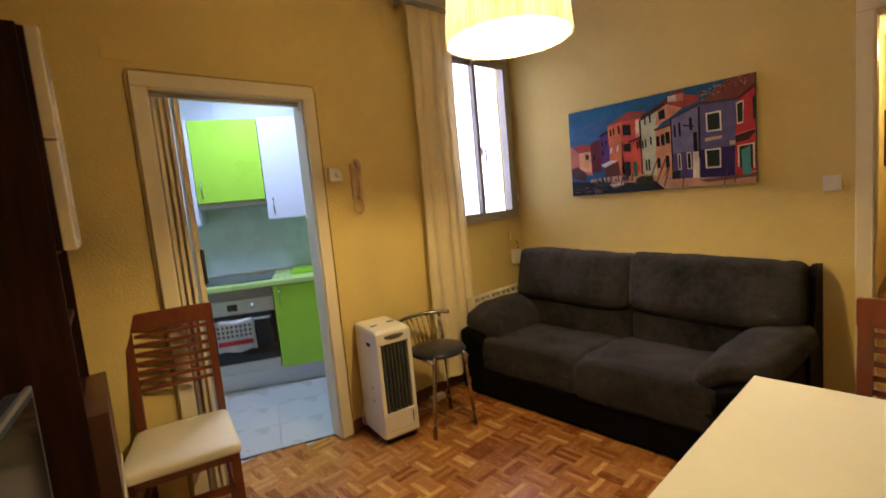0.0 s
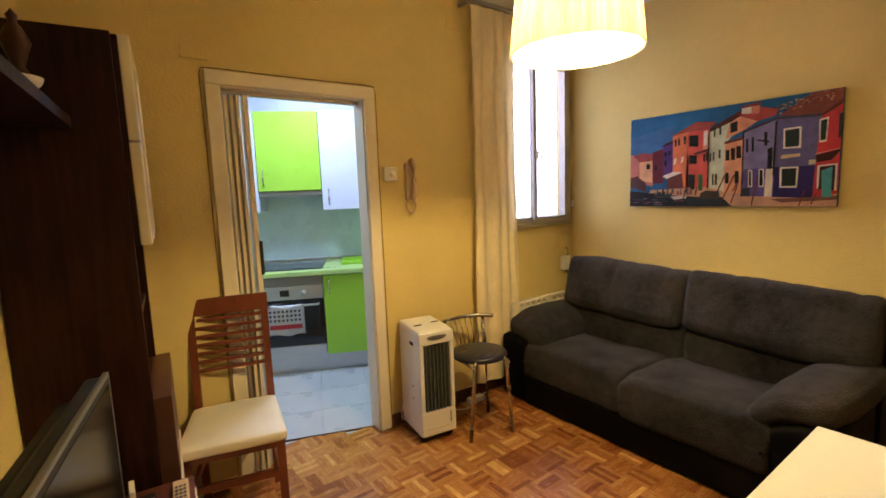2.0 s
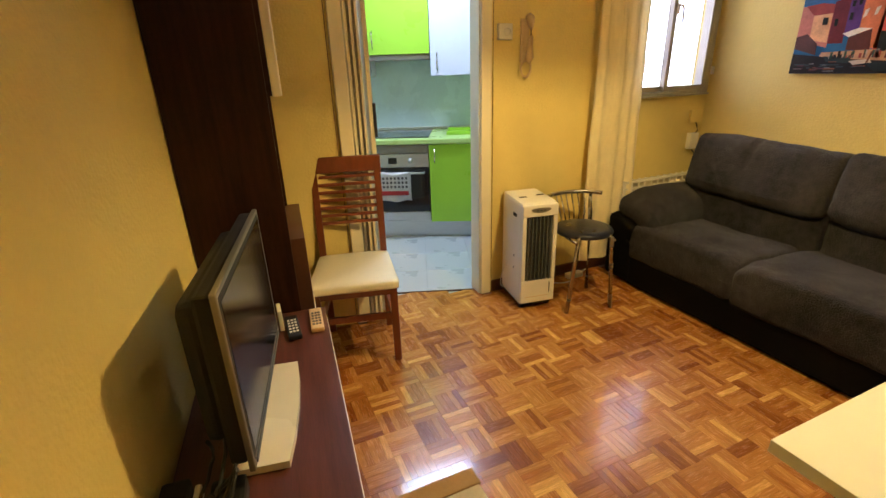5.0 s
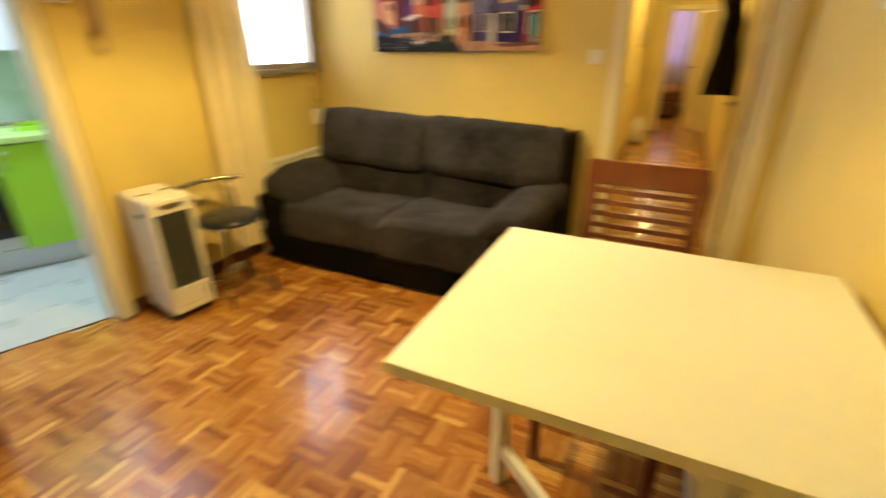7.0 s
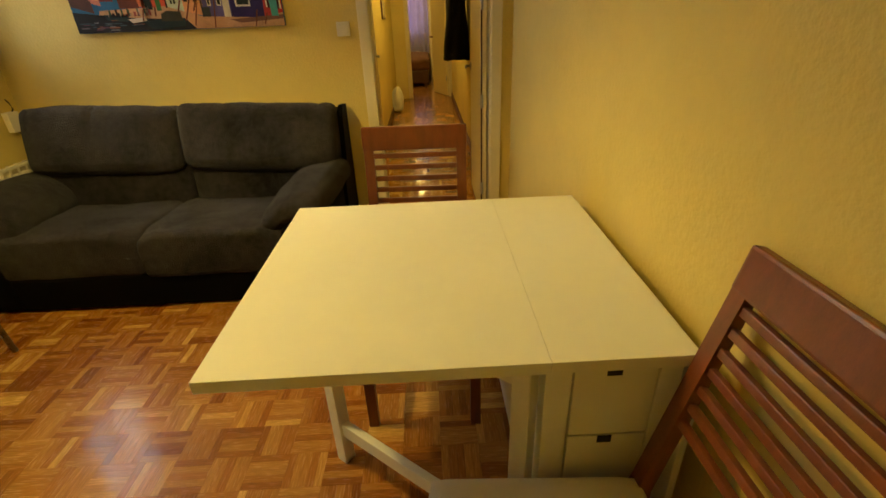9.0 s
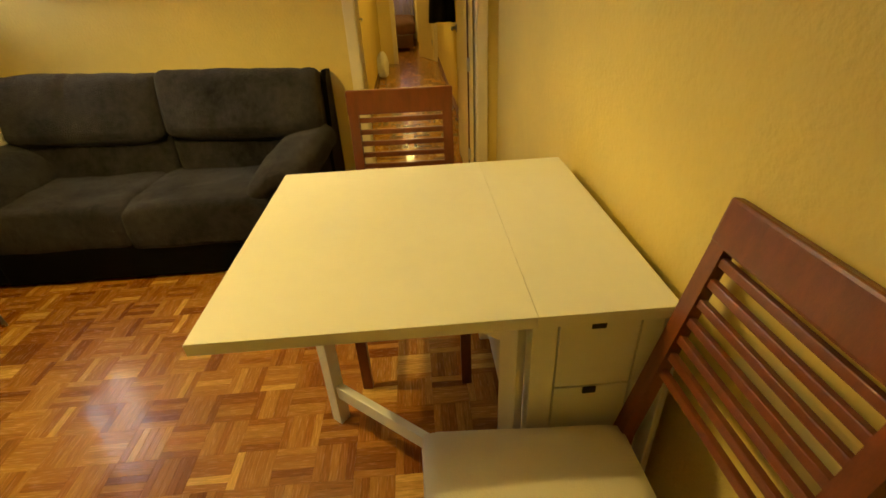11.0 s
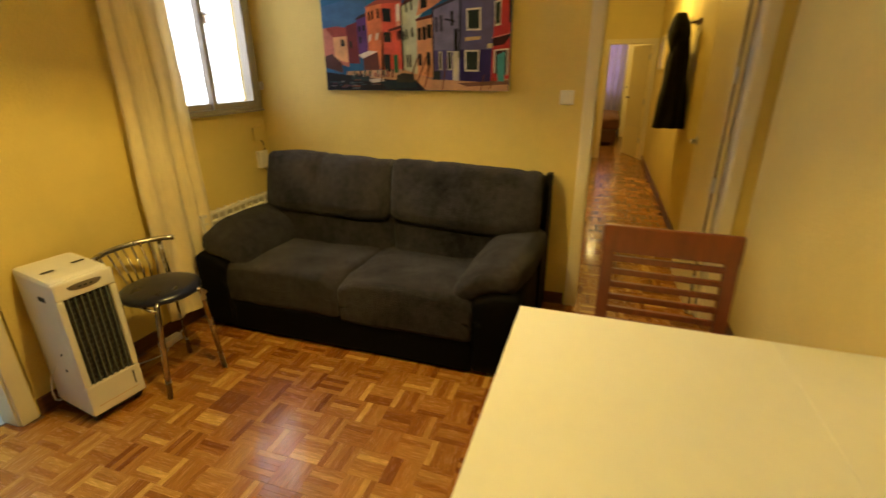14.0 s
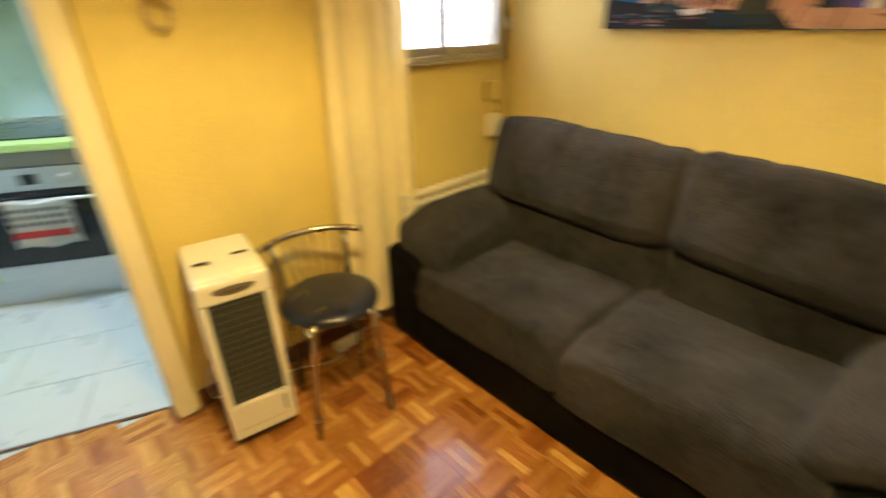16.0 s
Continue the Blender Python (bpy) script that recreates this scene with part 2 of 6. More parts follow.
def tube(bm, pts, r, seg=10, closed=False):
    """A round bar along a line of points."""
    pts = [Vector(p) for p in pts]
    rings = []
    n = len(pts)
    up = Vector((0, 0, 1))
    for i, p in enumerate(pts):
        a, b = pts[max(0, i - 1)], pts[min(n - 1, i + 1)]
        if closed:
            a, b = pts[i - 1], pts[(i + 1) % n]
        d = (b - a).normalized()
        side = d.cross(up)
        if side.length < 0.05:
            side = d.cross(Vector((0, 1, 0)))
        side.normalize()
        w = side.cross(d).normalized()
        rad = r[i] if isinstance(r, (list, tuple)) else r
        rings.append([bm.verts.new(p + rad * (math.cos(k * math.tau / seg) * side + math.sin(k * math.tau / seg) * w)) for k in range(seg)])
    for i in range(n if closed else n - 1):
        q, s = rings[i], rings[(i + 1) % n]
        for k in range(seg):
            f = bm.faces.new((q[k], q[(k + 1) % seg], s[(k + 1) % seg], s[k]))
            f.smooth = True
    if not closed:
        bm.faces.new(rings[0])
        bm.faces.new(rings[-1][::-1])


def lathe(bm, prof, seg=32, m=None, ripple=None):
    """A body turned about z from (radius, height) pairs."""
    rings = []
    for r, z in prof:
        ring = []
        for k in range(seg):
            a = k * math.tau / seg
            rr = r * (1 + (ripple[0] * math.sin(a * ripple[1]) if ripple else 0))
            v = Vector((rr * math.cos(a), rr * math.sin(a), z))
            ring.append(bm.verts.new(m @ v if m else v))
        rings.append(ring)
    for q, s in zip(rings, rings[1:]):
        for k in range(seg):
            f = bm.faces.new((q[k], q[(k + 1) % seg], s[(k + 1) % seg], s[k]))
            f.smooth = True
    return rings


def prism(bm, pts, a, b, m=None, slot=0):
    """A flat outline of (x, z) pairs pushed out between y = a and y = b."""
    r1 = [bm.verts.new((m @ Vector((x, a, z))) if m else (x, a, z)) for x, z in pts]
    r2 = [bm.verts.new((m @ Vector((x, b, z))) if m else (x, b, z)) for x, z in pts]
    fs = [bm.faces.new(r1), bm.faces.new(r2[::-1])]
    n = len(pts)
    for i in range(n):
        fs.append(bm.faces.new((r1[i], r2[i], r2[(i + 1) % n], r1[(i + 1) % n])))
    for f in fs:
        f.material_index = slot


def soft(bm, size, r, bulge=(0, 0, 0), cuts=12, m=None, wob=0.006, seed=0):
    """An upholstered block: rounded edges, domed faces and a slightly uneven skin."""
    h = [s / 2 for s in size]
    o = bmesh.ops.create_cube(bm, size=2)
    es = list({e for v in o["verts"] for e in v.link_edges})
    before = set(bm.verts) - set(o["verts"])
    bmesh.ops.subdivide_edges(bm, edges=es, cuts=cuts, use_grid_fill=True)
    vs = [v for v in bm.verts if v not in before]
    for v in vs:
        p = v.co.copy()
        q = Vector([max(-(h[i] - r), min(h[i] - r, p[i] * h[i])) for i in range(3)])
        d = Vector([p[i] * h[i] - q[i] for i in range(3)])
        if d.length > 1e-6:
            q = q + d.normalized() * r
        for i in range(3):
            j, k = (i + 1) % 3, (i + 2) % 3
            if abs(p[i]) > 0.5:
                q[i] += math.copysign(bulge[i] * (1 - p[j] ** 2) * (1 - p[k] ** 2), p[i])
        s = q * 7 + Vector((seed * 3.1, seed, 0))
        q += wob * Vector((noise.noise(s), noise.noise(s + Vector((9, 0, 0))), noise.noise(s + Vector((0, 9, 0)))))
        v.co = m @ q if m else q
    for f in {f for v in vs for f in v.link_faces}:
        f.smooth = True


def thing(name, m=None, label="", category="", group="", kind=""):
    ob = new(name)
    ob.empty_display_size = 0.1
    if m:
        ob.matrix_basis = m
    return tagged(ob, label, category, group, kind)


def finish(name, bm, materials, smooth=False):
    bmesh.ops.recalc_face_normals(bm, faces=bm.faces[:])
    me = bpy.data.meshes.new(name)
    bm.to_mesh(me)
    bm.free()
    for k in materials if isinstance(materials, (list, tuple)) else [materials]:
        me.materials.append(k)
    return me


def part(name, bm, material, parent, label=""):
    """One mesh object under a thing or under a part."""
    ob = new(name, finish(name, bm, material))
    ob.parent = parent
    return tagged(ob, label) if label else ob


def solo(name, bm, material, label="", category="", kind="", m=None, group=""):
    ob = new(name, finish(name, bm, material))
    if m:
        ob.matrix_basis = m
    return tagged(ob, label, category, group, kind)


def boxpart(name, a, b, bev, material, parent, label="", m=None):
    bm = bmesh.new()
    box(bm, a, b, bev, m)
    return part(name, bm, material, parent, label)


def boxes_of(*bs):
    bm = bmesh.new()
    for a, b in bs:
        box(bm, a, b)
    return bm


# ---- the room's shell ----
NORTH, EAST, SOUTH, SKEW = 2.90, 3.385, -0.045, 5.5      # kitchen wall, sofa wall, turn of the television wall
WALLX = 0.14                               # television wall at y = 2.2
TOP = 2.68
WEST = pose(WALLX, 2.2, 0, 0, 0, -SKEW)    # x out from the television wall, y along it

bm = boxes_of(((-0.3, NORTH, 0), (0.86, NORTH + 0.1, TOP)), ((0.86, NORTH, 1.95), (1.61, NORTH + 0.1, TOP)),
              ((1.61, NORTH, 0), (2.62, NORTH + 0.1, TOP)), ((2.62, NORTH, 0), (3.34, NORTH + 0.1, 1.145)),
              ((2.62, NORTH, 2.32), (3.34, NORTH + 0.1, TOP)), ((3.34, NORTH, 0), (EAST + 0.12, NORTH + 0.1, TOP)))
solo("wall_north", bm, M_WALL, "yellow painted wall with kitchen doorway and window", "wall", "structure")
bm = boxes_of(((EAST, 0.79, 0), (EAST + 0.12, NORTH, TOP)), ((EAST, 0.06, 2.03), (EAST + 0.12, 0.79, TOP)), ((EAST, SOUTH, 0), (EAST + 0.12, 0.06, TOP)))
solo("wall_east", bm, M_WALL, "yellow painted wall behind the sofa with hall doorway", "wall", "structure")
solo("wall_south", boxes_of(((-0.4, SOUTH - 0.12, 0), (EAST + 0.12, SOUTH, TOP))), M_WALL, "yellow textured wall beside the dining table", "wall", "structure")
solo("wall_west", boxes_of(((-0.14, -2.5, 0), (0, 0.74, TOP))), M_WALL, "yellow painted wall behind the television", "wall", "structure", WEST)
solo("ceiling", boxes_of(((-0.4, SOUTH - 0.12, TOP), (EAST + 0.12, NORTH + 0.1, TOP + 0.08))), M_CEIL, "white painted ceiling", "ceiling", "structure")


def cornice(pts, name):
    """A coved cornice along a straight stretch of wall, given its two ends and the way into the room."""
    (x0, y0), (x1, y1), (nx, ny) = pts
    d = Vector((x1 - x0, y1 - y0, 0))
    m = Matrix(((nx, d.x / d.length, 0, x0), (ny, d.y / d.length, 0, y0), (0, 0, 1, 0), (0, 0, 0, 1)))
    bm = bmesh.new()
    prof = [(0.0, TOP - 0.09), (0.012, TOP - 0.09), (0.016, TOP - 0.075)] + [(0.016 + 0.06 * (1 - math.cos(a)), TOP - 0.075 + 0.062 * math.sin(a)) for a in (0.3, 0.6, 0.9, 1.2, 1.5)] + [(0.085, TOP - 0.001), (0, TOP - 0.001)]
    prism(bm, prof, 0, d.length, m)
    solo(name, bm, M_CEIL, "white coved plaster cornice", "cornice", "structure")


cornice(((0.25, NORTH), (EAST, NORTH), (0, -1)), "cornice_north")
cornice(((EAST, NORTH), (EAST, SOUTH), (-1, 0)), "cornice_east")
cornice(((0, SOUTH), (EAST, SOUTH), (0, 1)), "cornice_south")


def skirting(a, b, name):
    bm = bmesh.new()
    box(bm, a, b, 0.004)
    solo(name, bm, M_BASE, "dark brown wooden skirting board", "baseboard", "structure")


skirting((1.675, NORTH - 0.014, 0), (EAST, NORTH, 0.075), "baseboard_north")
skirting((EAST - 0.014, 0.845, 0), (EAST, NORTH - 0.015, 0.075), "baseboard_east")
skirting((0.0, SOUTH, 0), (EAST - 0.02, SOUTH + 0.014, 0.075), "baseboard_south")


def casing(name, m, x0, x1, z1, w=0.07, depth=0.1, label="cream painted door frame"):
    """A door frame: lining through the wall and a moulded architrave; m maps x along the wall and y through it."""
    t = thing(name, m, label, "door frame", kind="structure")
    for nm, a, b in (("jamb", (x0 - 0.018, 0, 0), (x0, depth, z1)), ("jamb", (x1, 0, 0), (x1 + 0.018, depth, z1)), ("head", (x0 - 0.018, 0, z1), (x1 + 0.018, depth, z1 + 0.018))):
        boxpart(nm, a, b, 0.002, M_TRIM, t)
    for y in (-0.018, depth):
        for nm, a, b in (("architrave", (x0 - w, y, 0), (x0 - 0.006, y + 0.018, z1 + 0.006)), ("architrave", (x1 + 0.006, y, 0), (x1 + w, y + 0.018, z1 + 0.006)),
                         ("architrave", (x0 - w, y, z1 + 0.006), (x1 + w, y + 0.018, z1 + w))):
            boxpart(nm, a, b, 0.005, M_TRIM, t)
    return t


casing("door_1", pose(0, NORTH, 0), 0.878, 1.592, 1.925)
casing("door_2", pose(EAST + 0.12, 0, 0, 0, 0, 90), 0.088, 0.765, 2.0, depth=0.12)

# hall, bedroom beyond it, and kitchen shells
HX, HN = 8.8, 0.98
H0 = EAST + 0.12
solo("hall_wall_south", boxes_of(((H0, -0.165, 0), (HX, 0.03, TOP))), M_HALLWALL, "cream painted hall wall with skirting", "wall", "structure")
solo("hall_wall_north", boxes_of(((H0, HN, 0), (4.75, HN + 0.12, TOP)), ((4.75, HN, 2.0), (5.62, HN + 0.12, TOP)), ((5.62, HN, 0), (HX, HN + 0.12, TOP))), M_HALLWALL, "cream painted hall wall with a white door", "wall", "structure")
solo("hall_wall_end", boxes_of(((HX, 0.73, 0), (HX + 0.1, HN + 0.12, TOP)), ((HX, -0.1, 0), (HX + 0.1, 0.06, TOP)), ((HX, 0.06, 1.74), (HX + 0.1, 0.73, TOP))), M_HALLWALL, "cream wall closing the hall with a doorway", "wall", "structure")
solo("hall_ceiling", boxes_of(((H0, -0.1, 2.5), (HX + 0.1, HN + 0.12, 2.58))), M_CEIL, "white hall ceiling", "ceiling", "structure")
casing("door_3", pose(HX + 0.1, 0, 0, 0, 0, 90), 0.085, 0.705, 1.72)
casing("door_4", pose(0, HN, 0), 4.79, 5.58, 1.97, depth=0.12)
skirting((H0 + 0.85, 0.03, 0), (HX, 0.044, 0.075), "baseboard_hall")
skirting((5.66, HN - 0.014, 0), (HX, HN, 0.075), "baseboard_hall_2")
solo("bedroom_wall_end", boxes_of(((12.2, -1.2, 0), (12.3, 2.4, TOP))), M_HALLWALL, "cream bedroom wall", "wall", "structure")
solo("bedroom_wall_side", boxes_of(((HX + 0.1, 2.3, 0), (12.2, 2.4, TOP))), M_HALLWALL, "cream bedroom side wall", "wall", "structure")
solo("bedroom_wall_side_2", boxes_of(((HX + 0.1, -1.2, 0), (12.2, -1.1, TOP))), M_HALLWALL, "cream bedroom side wall", "wall", "structure")
solo("bedroom_wall_near", boxes_of(((HX + 0.0, HN + 0.12, 0), (HX + 0.1, 2.4, TOP)), ((HX, -1.2, 0), (HX + 0.1, -0.1, TOP))), M_HALLWALL, "cream bedroom wall beside the doorway", "wall", "structure")
solo("bedroom_ceiling", boxes_of(((HX + 0.1, -1.2, 2.5), (12.3, 2.4, 2.58))), M_CEIL, "white bedroom ceiling", "ceiling", "structure")

KIT = pose(1.70, 4.08, 0, 0, 0, -26.7)     # kitchen units: x along the fronts, y into the wall
solo("kitchen_wall_back", boxes_of(((-1.9, 0.56, 0), (1.3, 0.66, 2.6))), M_KTILEW, "white tiled kitchen wall", "wall", "structure", KIT)
solo("kitchen_wall_east", boxes_of(((2.45, NORTH + 0.1, 0), (2.55, 4.6, 2.6))), M_KTILEW, "white kitchen side wall", "wall", "structure")
solo("kitchen_wall_west", boxes_of(((0.2, NORTH + 0.1, 0), (0.3, 5.6, 2.6))), M_KTILEW, "white kitchen side wall", "wall", "structure")
solo("kitchen_ceiling", boxes_of(((0.2, NORTH + 0.1, 2.5), (2.55, 5.6, 2.6))), M_CEIL, "white kitchen ceiling", "ceiling", "structure")
solo("kitchen_floor", boxes_of(((0.2, NORTH, -0.06), (2.55, 5.6, -0.006))), M_GROUT, "grey grout bed of the kitchen floor", "floor", "structure")
solo("floor", boxes_of(((-0.4, -0.165, -0.06), (12.3, NORTH, -0.007)), ((H0, -1.2, -0.06), (12.3, -0.165, -0.007))), M_BASE, "dark joints under the oak parquet floor", "floor", "structure")

# ---- furniture of the living room ----


def beam(bm, p, q, w, h):
    """A squared bar from p to q, w wide and h high."""
    p, q = Vector(p), Vector(q)
    d = (q - p).normalized()
    side = d.cross(Vector((0, 0, 1))).normalized()
    up = side.cross(d)
    m = Matrix((side, d, up)).transposed().to_4x4()
    m.translation = p
    box(bm, (-w / 2, 0, -h / 2), (w / 2, (q - p).length, h / 2), 0.003, m)


def dining_chair(name, m, label, slope=0.075, half=0.178):
    """Chair with slatted back; faces -y, origin on the floor under the seat."""
    t = thing(name, m, label, "chair", "slat-back dining chairs")
    lean = lambda z: 0.185 + max(0.0, z - 0.44) * slope
    rake = -math.degrees(math.atan(slope))
    flip = pose(0, 0, 0, 0, 0, 90) @ Matrix.Diagonal((1, -1, 1, 1))
    for s in (-1, 1):
        bm = bmesh.new()
        prism(bm, [(0.165, 0), (0.193, 0), (lean(0.44) + 0.012, 0.44), (lean(0.9) + 0.011, 0.9), (lean(0.9) - 0.011, 0.9), (lean(0.44) - 0.018, 0.44)], s * (half - 0.02) - 0.0165, s * (half - 0.02) + 0.0165, flip)
        part("back_leg", bm, M_CHAIR, t)
        bm = bmesh.new()
        prism(bm, [(-0.183, 0), (-0.158, 0), (-0.15, 0.42), (-0.188, 0.42)], s * 0.178 - 0.017, s * 0.178 + 0.017, flip)
        part("front_leg", bm, M_CHAIR, t)
        for nm, z, h in (("side_stretcher", 0.215, 0.034), ("apron", 0.393, 0.052)):
            bm = bmesh.new()
            beam(bm, (s * 0.176, -0.16, z), (s * 0.156, 0.172, z), 0.018, h)
            part(nm, bm, M_CHAIR, t)
    boxpart("apron", (-0.162, -0.182, 0.367), (0.162, -0.162, 0.419), 0.002, M_CHAIR, t)
    boxpart("apron", (-0.14, 0.166, 0.367), (0.14, 0.184, 0.419), 0.002, M_CHAIR, t)
    boxpart("front_stretcher", (-0.165, -0.176, 0.235), (0.165, -0.16, 0.268), 0.003, M_CHAIR, t)
    bm = bmesh.new()
    box(bm, (-half, -0.012, -0.04), (half, 0.012, 0.04), 0.006, pose(0, lean(0.918), 0.918, rake))
    part("top_rail", bm, M_CHAIR, t)
    for k in range(7):
        z = 0.622 + k * 0.0395
        boxpart("slat", (0.03 - half, -0.007, -0.0085), (half - 0.03, 0.007, 0.0085), 0.003, M_CHAIR, t, m=pose(0, lean(z), z, rake))
    bm = bmesh.new()
    soft(bm, (0.41, 0.42, 0.05), 0.02, (0, 0, 0.012), 10, pose(0, -0.03, 0.437), 0.002)
    for v in bm.verts:
        v.co.x *= 1 - 0.13 * (v.co.y + 0.19) / 0.38
        v.co.z = max(v.co.z, 0.42)
    part("seat", bm, M_CREAM, t, "cream leatherette padded seat")
    return t


dining_chair("dining_chair", pose(0.762, 2.664, 0, 0, 0, -14), "cherry-brown slatted dining chair with cream seat beside the kitchen doorway")
dining_chair("dining_chair", pose(1.82, 0.526, 0, 0, 0, -92), "cherry-brown slatted dining chair pushed under the white table")
dining_chair("dining_chair", pose(0.888, 0.262, 0, 0, 0, 181), "cherry-brown slatted dining chair with its back against the wall", 0.21, 0.188)

# gate-leg table
TX0, TX1, TY0, TYS, TY1, TZ = 1.087, 1.89, 0.008, 0.273, 0.902, 0.74
table = thing("gateleg_table", None, "white lacquered gateleg table with one leaf raised, against the wall", "table")
boxpart("fixed_top", (TX0, TY0, TZ - 0.026), (TX1, TYS - 0.0003, TZ), 0.0012, M_TABLE, table)
boxpart("raised_leaf", (TX0, TYS + 0.0003, TZ - 0.026), (TX1, TY1, TZ), 0.0012, M_TABLE, table)
boxpart("hanging_leaf", (TX0, -0.012, 0.1), (TX1, 0.004, TZ - 0.02), 0.003, M_TABLE, table)
body = boxpart("drawer_case", (1.125, 0.05, 0.06), (1.855, 0.25, TZ - 0.027), 0.002, M_TABLE, table)
for x in (1.105, 1.855):
    for y, w in ((0.022, 0.043), (0.227, 0.05)):
        boxpart("case_leg", (x, y, 0), (x + 0.035, y + w, TZ - 0.027), 0.003, M_TABLE, table)
for k in range(3):
    for x, w in ((1.112, -1), (1.868, 1)):
        z0 = 0.188 + k * 0.174
        d = boxpart("drawer", (x - 0.007, 0.068, z0), (x + 0.007, 0.224, z0 + 0.17), 0.002, M_TABLE, table)
        # no real cut-out: a dark plate gives the hole its shade
        boxpart("finger_hole", (x + w * 0.0085 - 0.001, 0.136, z0 + 0.152), (x + w * 0.0085 + 0.001, 0.164, z0 + 0.17), 0.0005, M_GAPSHADE, d, "dark plate painted as the shade in a finger hole")
gate = pose(1.139, 0.306, 0, 0, 0, 51.5)
boxpart("gate_post", (-0.02, -0.02, 0.015), (0.02, 0.02, TZ - 0.028), 0.003, M_TABLE, table, m=gate)
boxpart("gate_leg", (0.60, -0.02, 0), (0.64, 0.02, TZ - 0.028), 0.003, M_TABLE, table, m=gate)
boxpart("gate_rail", (0.02, -0.012, 0.12), (0.60, 0.012, 0.17), 0.003, M_TABLE, table, m=gate)
boxpart("gate_rail", (0.02, -0.012, 0.64), (0.60, 0.012, 0.69), 0.003, M_TABLE, table, m=gate)

# sofa
sofa = thing("sofa", None, "two-seat charcoal microfibre sofa on a black base with bulky arms", "sofa")
boxpart("base", (2.5, 1.2, 0.012), (3.30, 2.58, 0.2), 0.02, M_SOFABLK, sofa, "black leatherette base")
boxpart("back_frame", (3.22, 0.985, 0.03), (3.355, 2.735, 0.82), 0.03, M_SOFABLK, sofa, "black leatherette back frame")
for y0, y1 in ((0.957, 0.984), (2.718, 2.742)):
    bm = bmesh.new()
    prism(bm, [(3.02, 0.03), (3.355, 0.03), (3.355, 0.83), (3.235, 0.842), (3.19, 0.79), (3.13, 0.5), (3.02, 0.44)], y0, y1)
    part("side_wing", bm, M_SOFABLK, sofa, "black leatherette side wing")


def fold(y, z, y0, z0, slant, width, reach):
    """Depth of a pulled crease that starts at (y0, z0) and fades over its reach."""
    d = (y - y0 - slant * (z - z0)) / width
    return math.exp(-d * d) * max(0.0, 1 - abs(z - z0) / reach)


for y0, y1, s in ((0.975, 1.215, -1), (2.555, 2.79, 1)):
    yc = (y0 + y1) / 2
    bm = bmesh.new()
    soft(bm, (0.8, y1 - y0, 0.43), 0.035, (0.006, 0.0, 0.0), 16, pose(2.898, yc, 0.228), 0.003, s)
    for v in bm.verts:
        if v.co.z > 0.3:
            v.co.z -= 0.05 * max(0.0, -s * (v.co.y - yc)) / 0.12
    part("arm", bm, M_SOFABLK, sofa, "black leatherette arm")
    bm = bmesh.new()
    soft(bm, (0.68, 0.33, 0.14), 0.055, (0.006, 0.004, 0.02), 30, None, 0.008, 5 + s)
    for v in bm.verts:
        x, y, z = v.co
        nose = max(0.0, -x - 0.1) / 0.23
        inner = max(0.0, -s * y + 0.02) / 0.175
        z -= 0.062 * inner * inner + 0.045 * nose * nose * (0.35 + inner)
        y += -s * 0.045 * nose * nose
        z *= 1 - 0.12 * nose
        crease = sum(fold(x, y * s, cx, -0.06, sl, 0.012, 0.13) for cx, sl in ((-0.17, 0.9), (-0.06, -0.5), (0.05, 0.6), (0.17, -0.8)))
        z -= 0.007 * crease * (z > 0)
        z += 0.004 * noise.noise((x * 16, y * 16, s)) + 0.006 * noise.noise((x * 6, y * 9, s + 3))
        v.co = pose(2.862, yc - s * 0.028, 0.484, s * 9, 1, s * 3) @ Vector((x, y, z))
    part("arm_cushion", bm, M_SOFA, sofa)
for i, (y0, y1) in enumerate(((1.195, 1.9), (1.9, 2.64))):
    w = y1 - y0 - 0.004
    bm = bmesh.new()
    soft(bm, (0.8, w, 0.24), 0.034, (0.006, 0.0, 0.014), 34, None, 0.007, 11 + i)
    for v in bm.verts:
        x, y, z = v.co
        if z > 0:
            dip = math.exp(-((x - 0.1) / 0.2) ** 2 - (y / 0.2) ** 2)
            z += -0.016 * dip + 0.007 * noise.noise((x * 5, y * 5, i)) + 0.0025 * noise.noise((x * 17, y * 12, i + 3))
            z -= 0.05 * max(0.0, -x - 0.26) / 0.135 * max(0.0, abs(2 * y / w) - 0.72) / 0.28
        if x < -0.3:
            x += 0.006 * noise.noise((y * 9, z * 12, i + 6)) + 0.012 * max(0.0, -z) / 0.12
        v.co = pose(2.895 - 0.018 * (1 - i), (y0 + y1) / 2, 0.272, 0, 3.5, 0) @ Vector((x, y, z))
    part("seat_cushion", bm, M_SOFA, sofa)
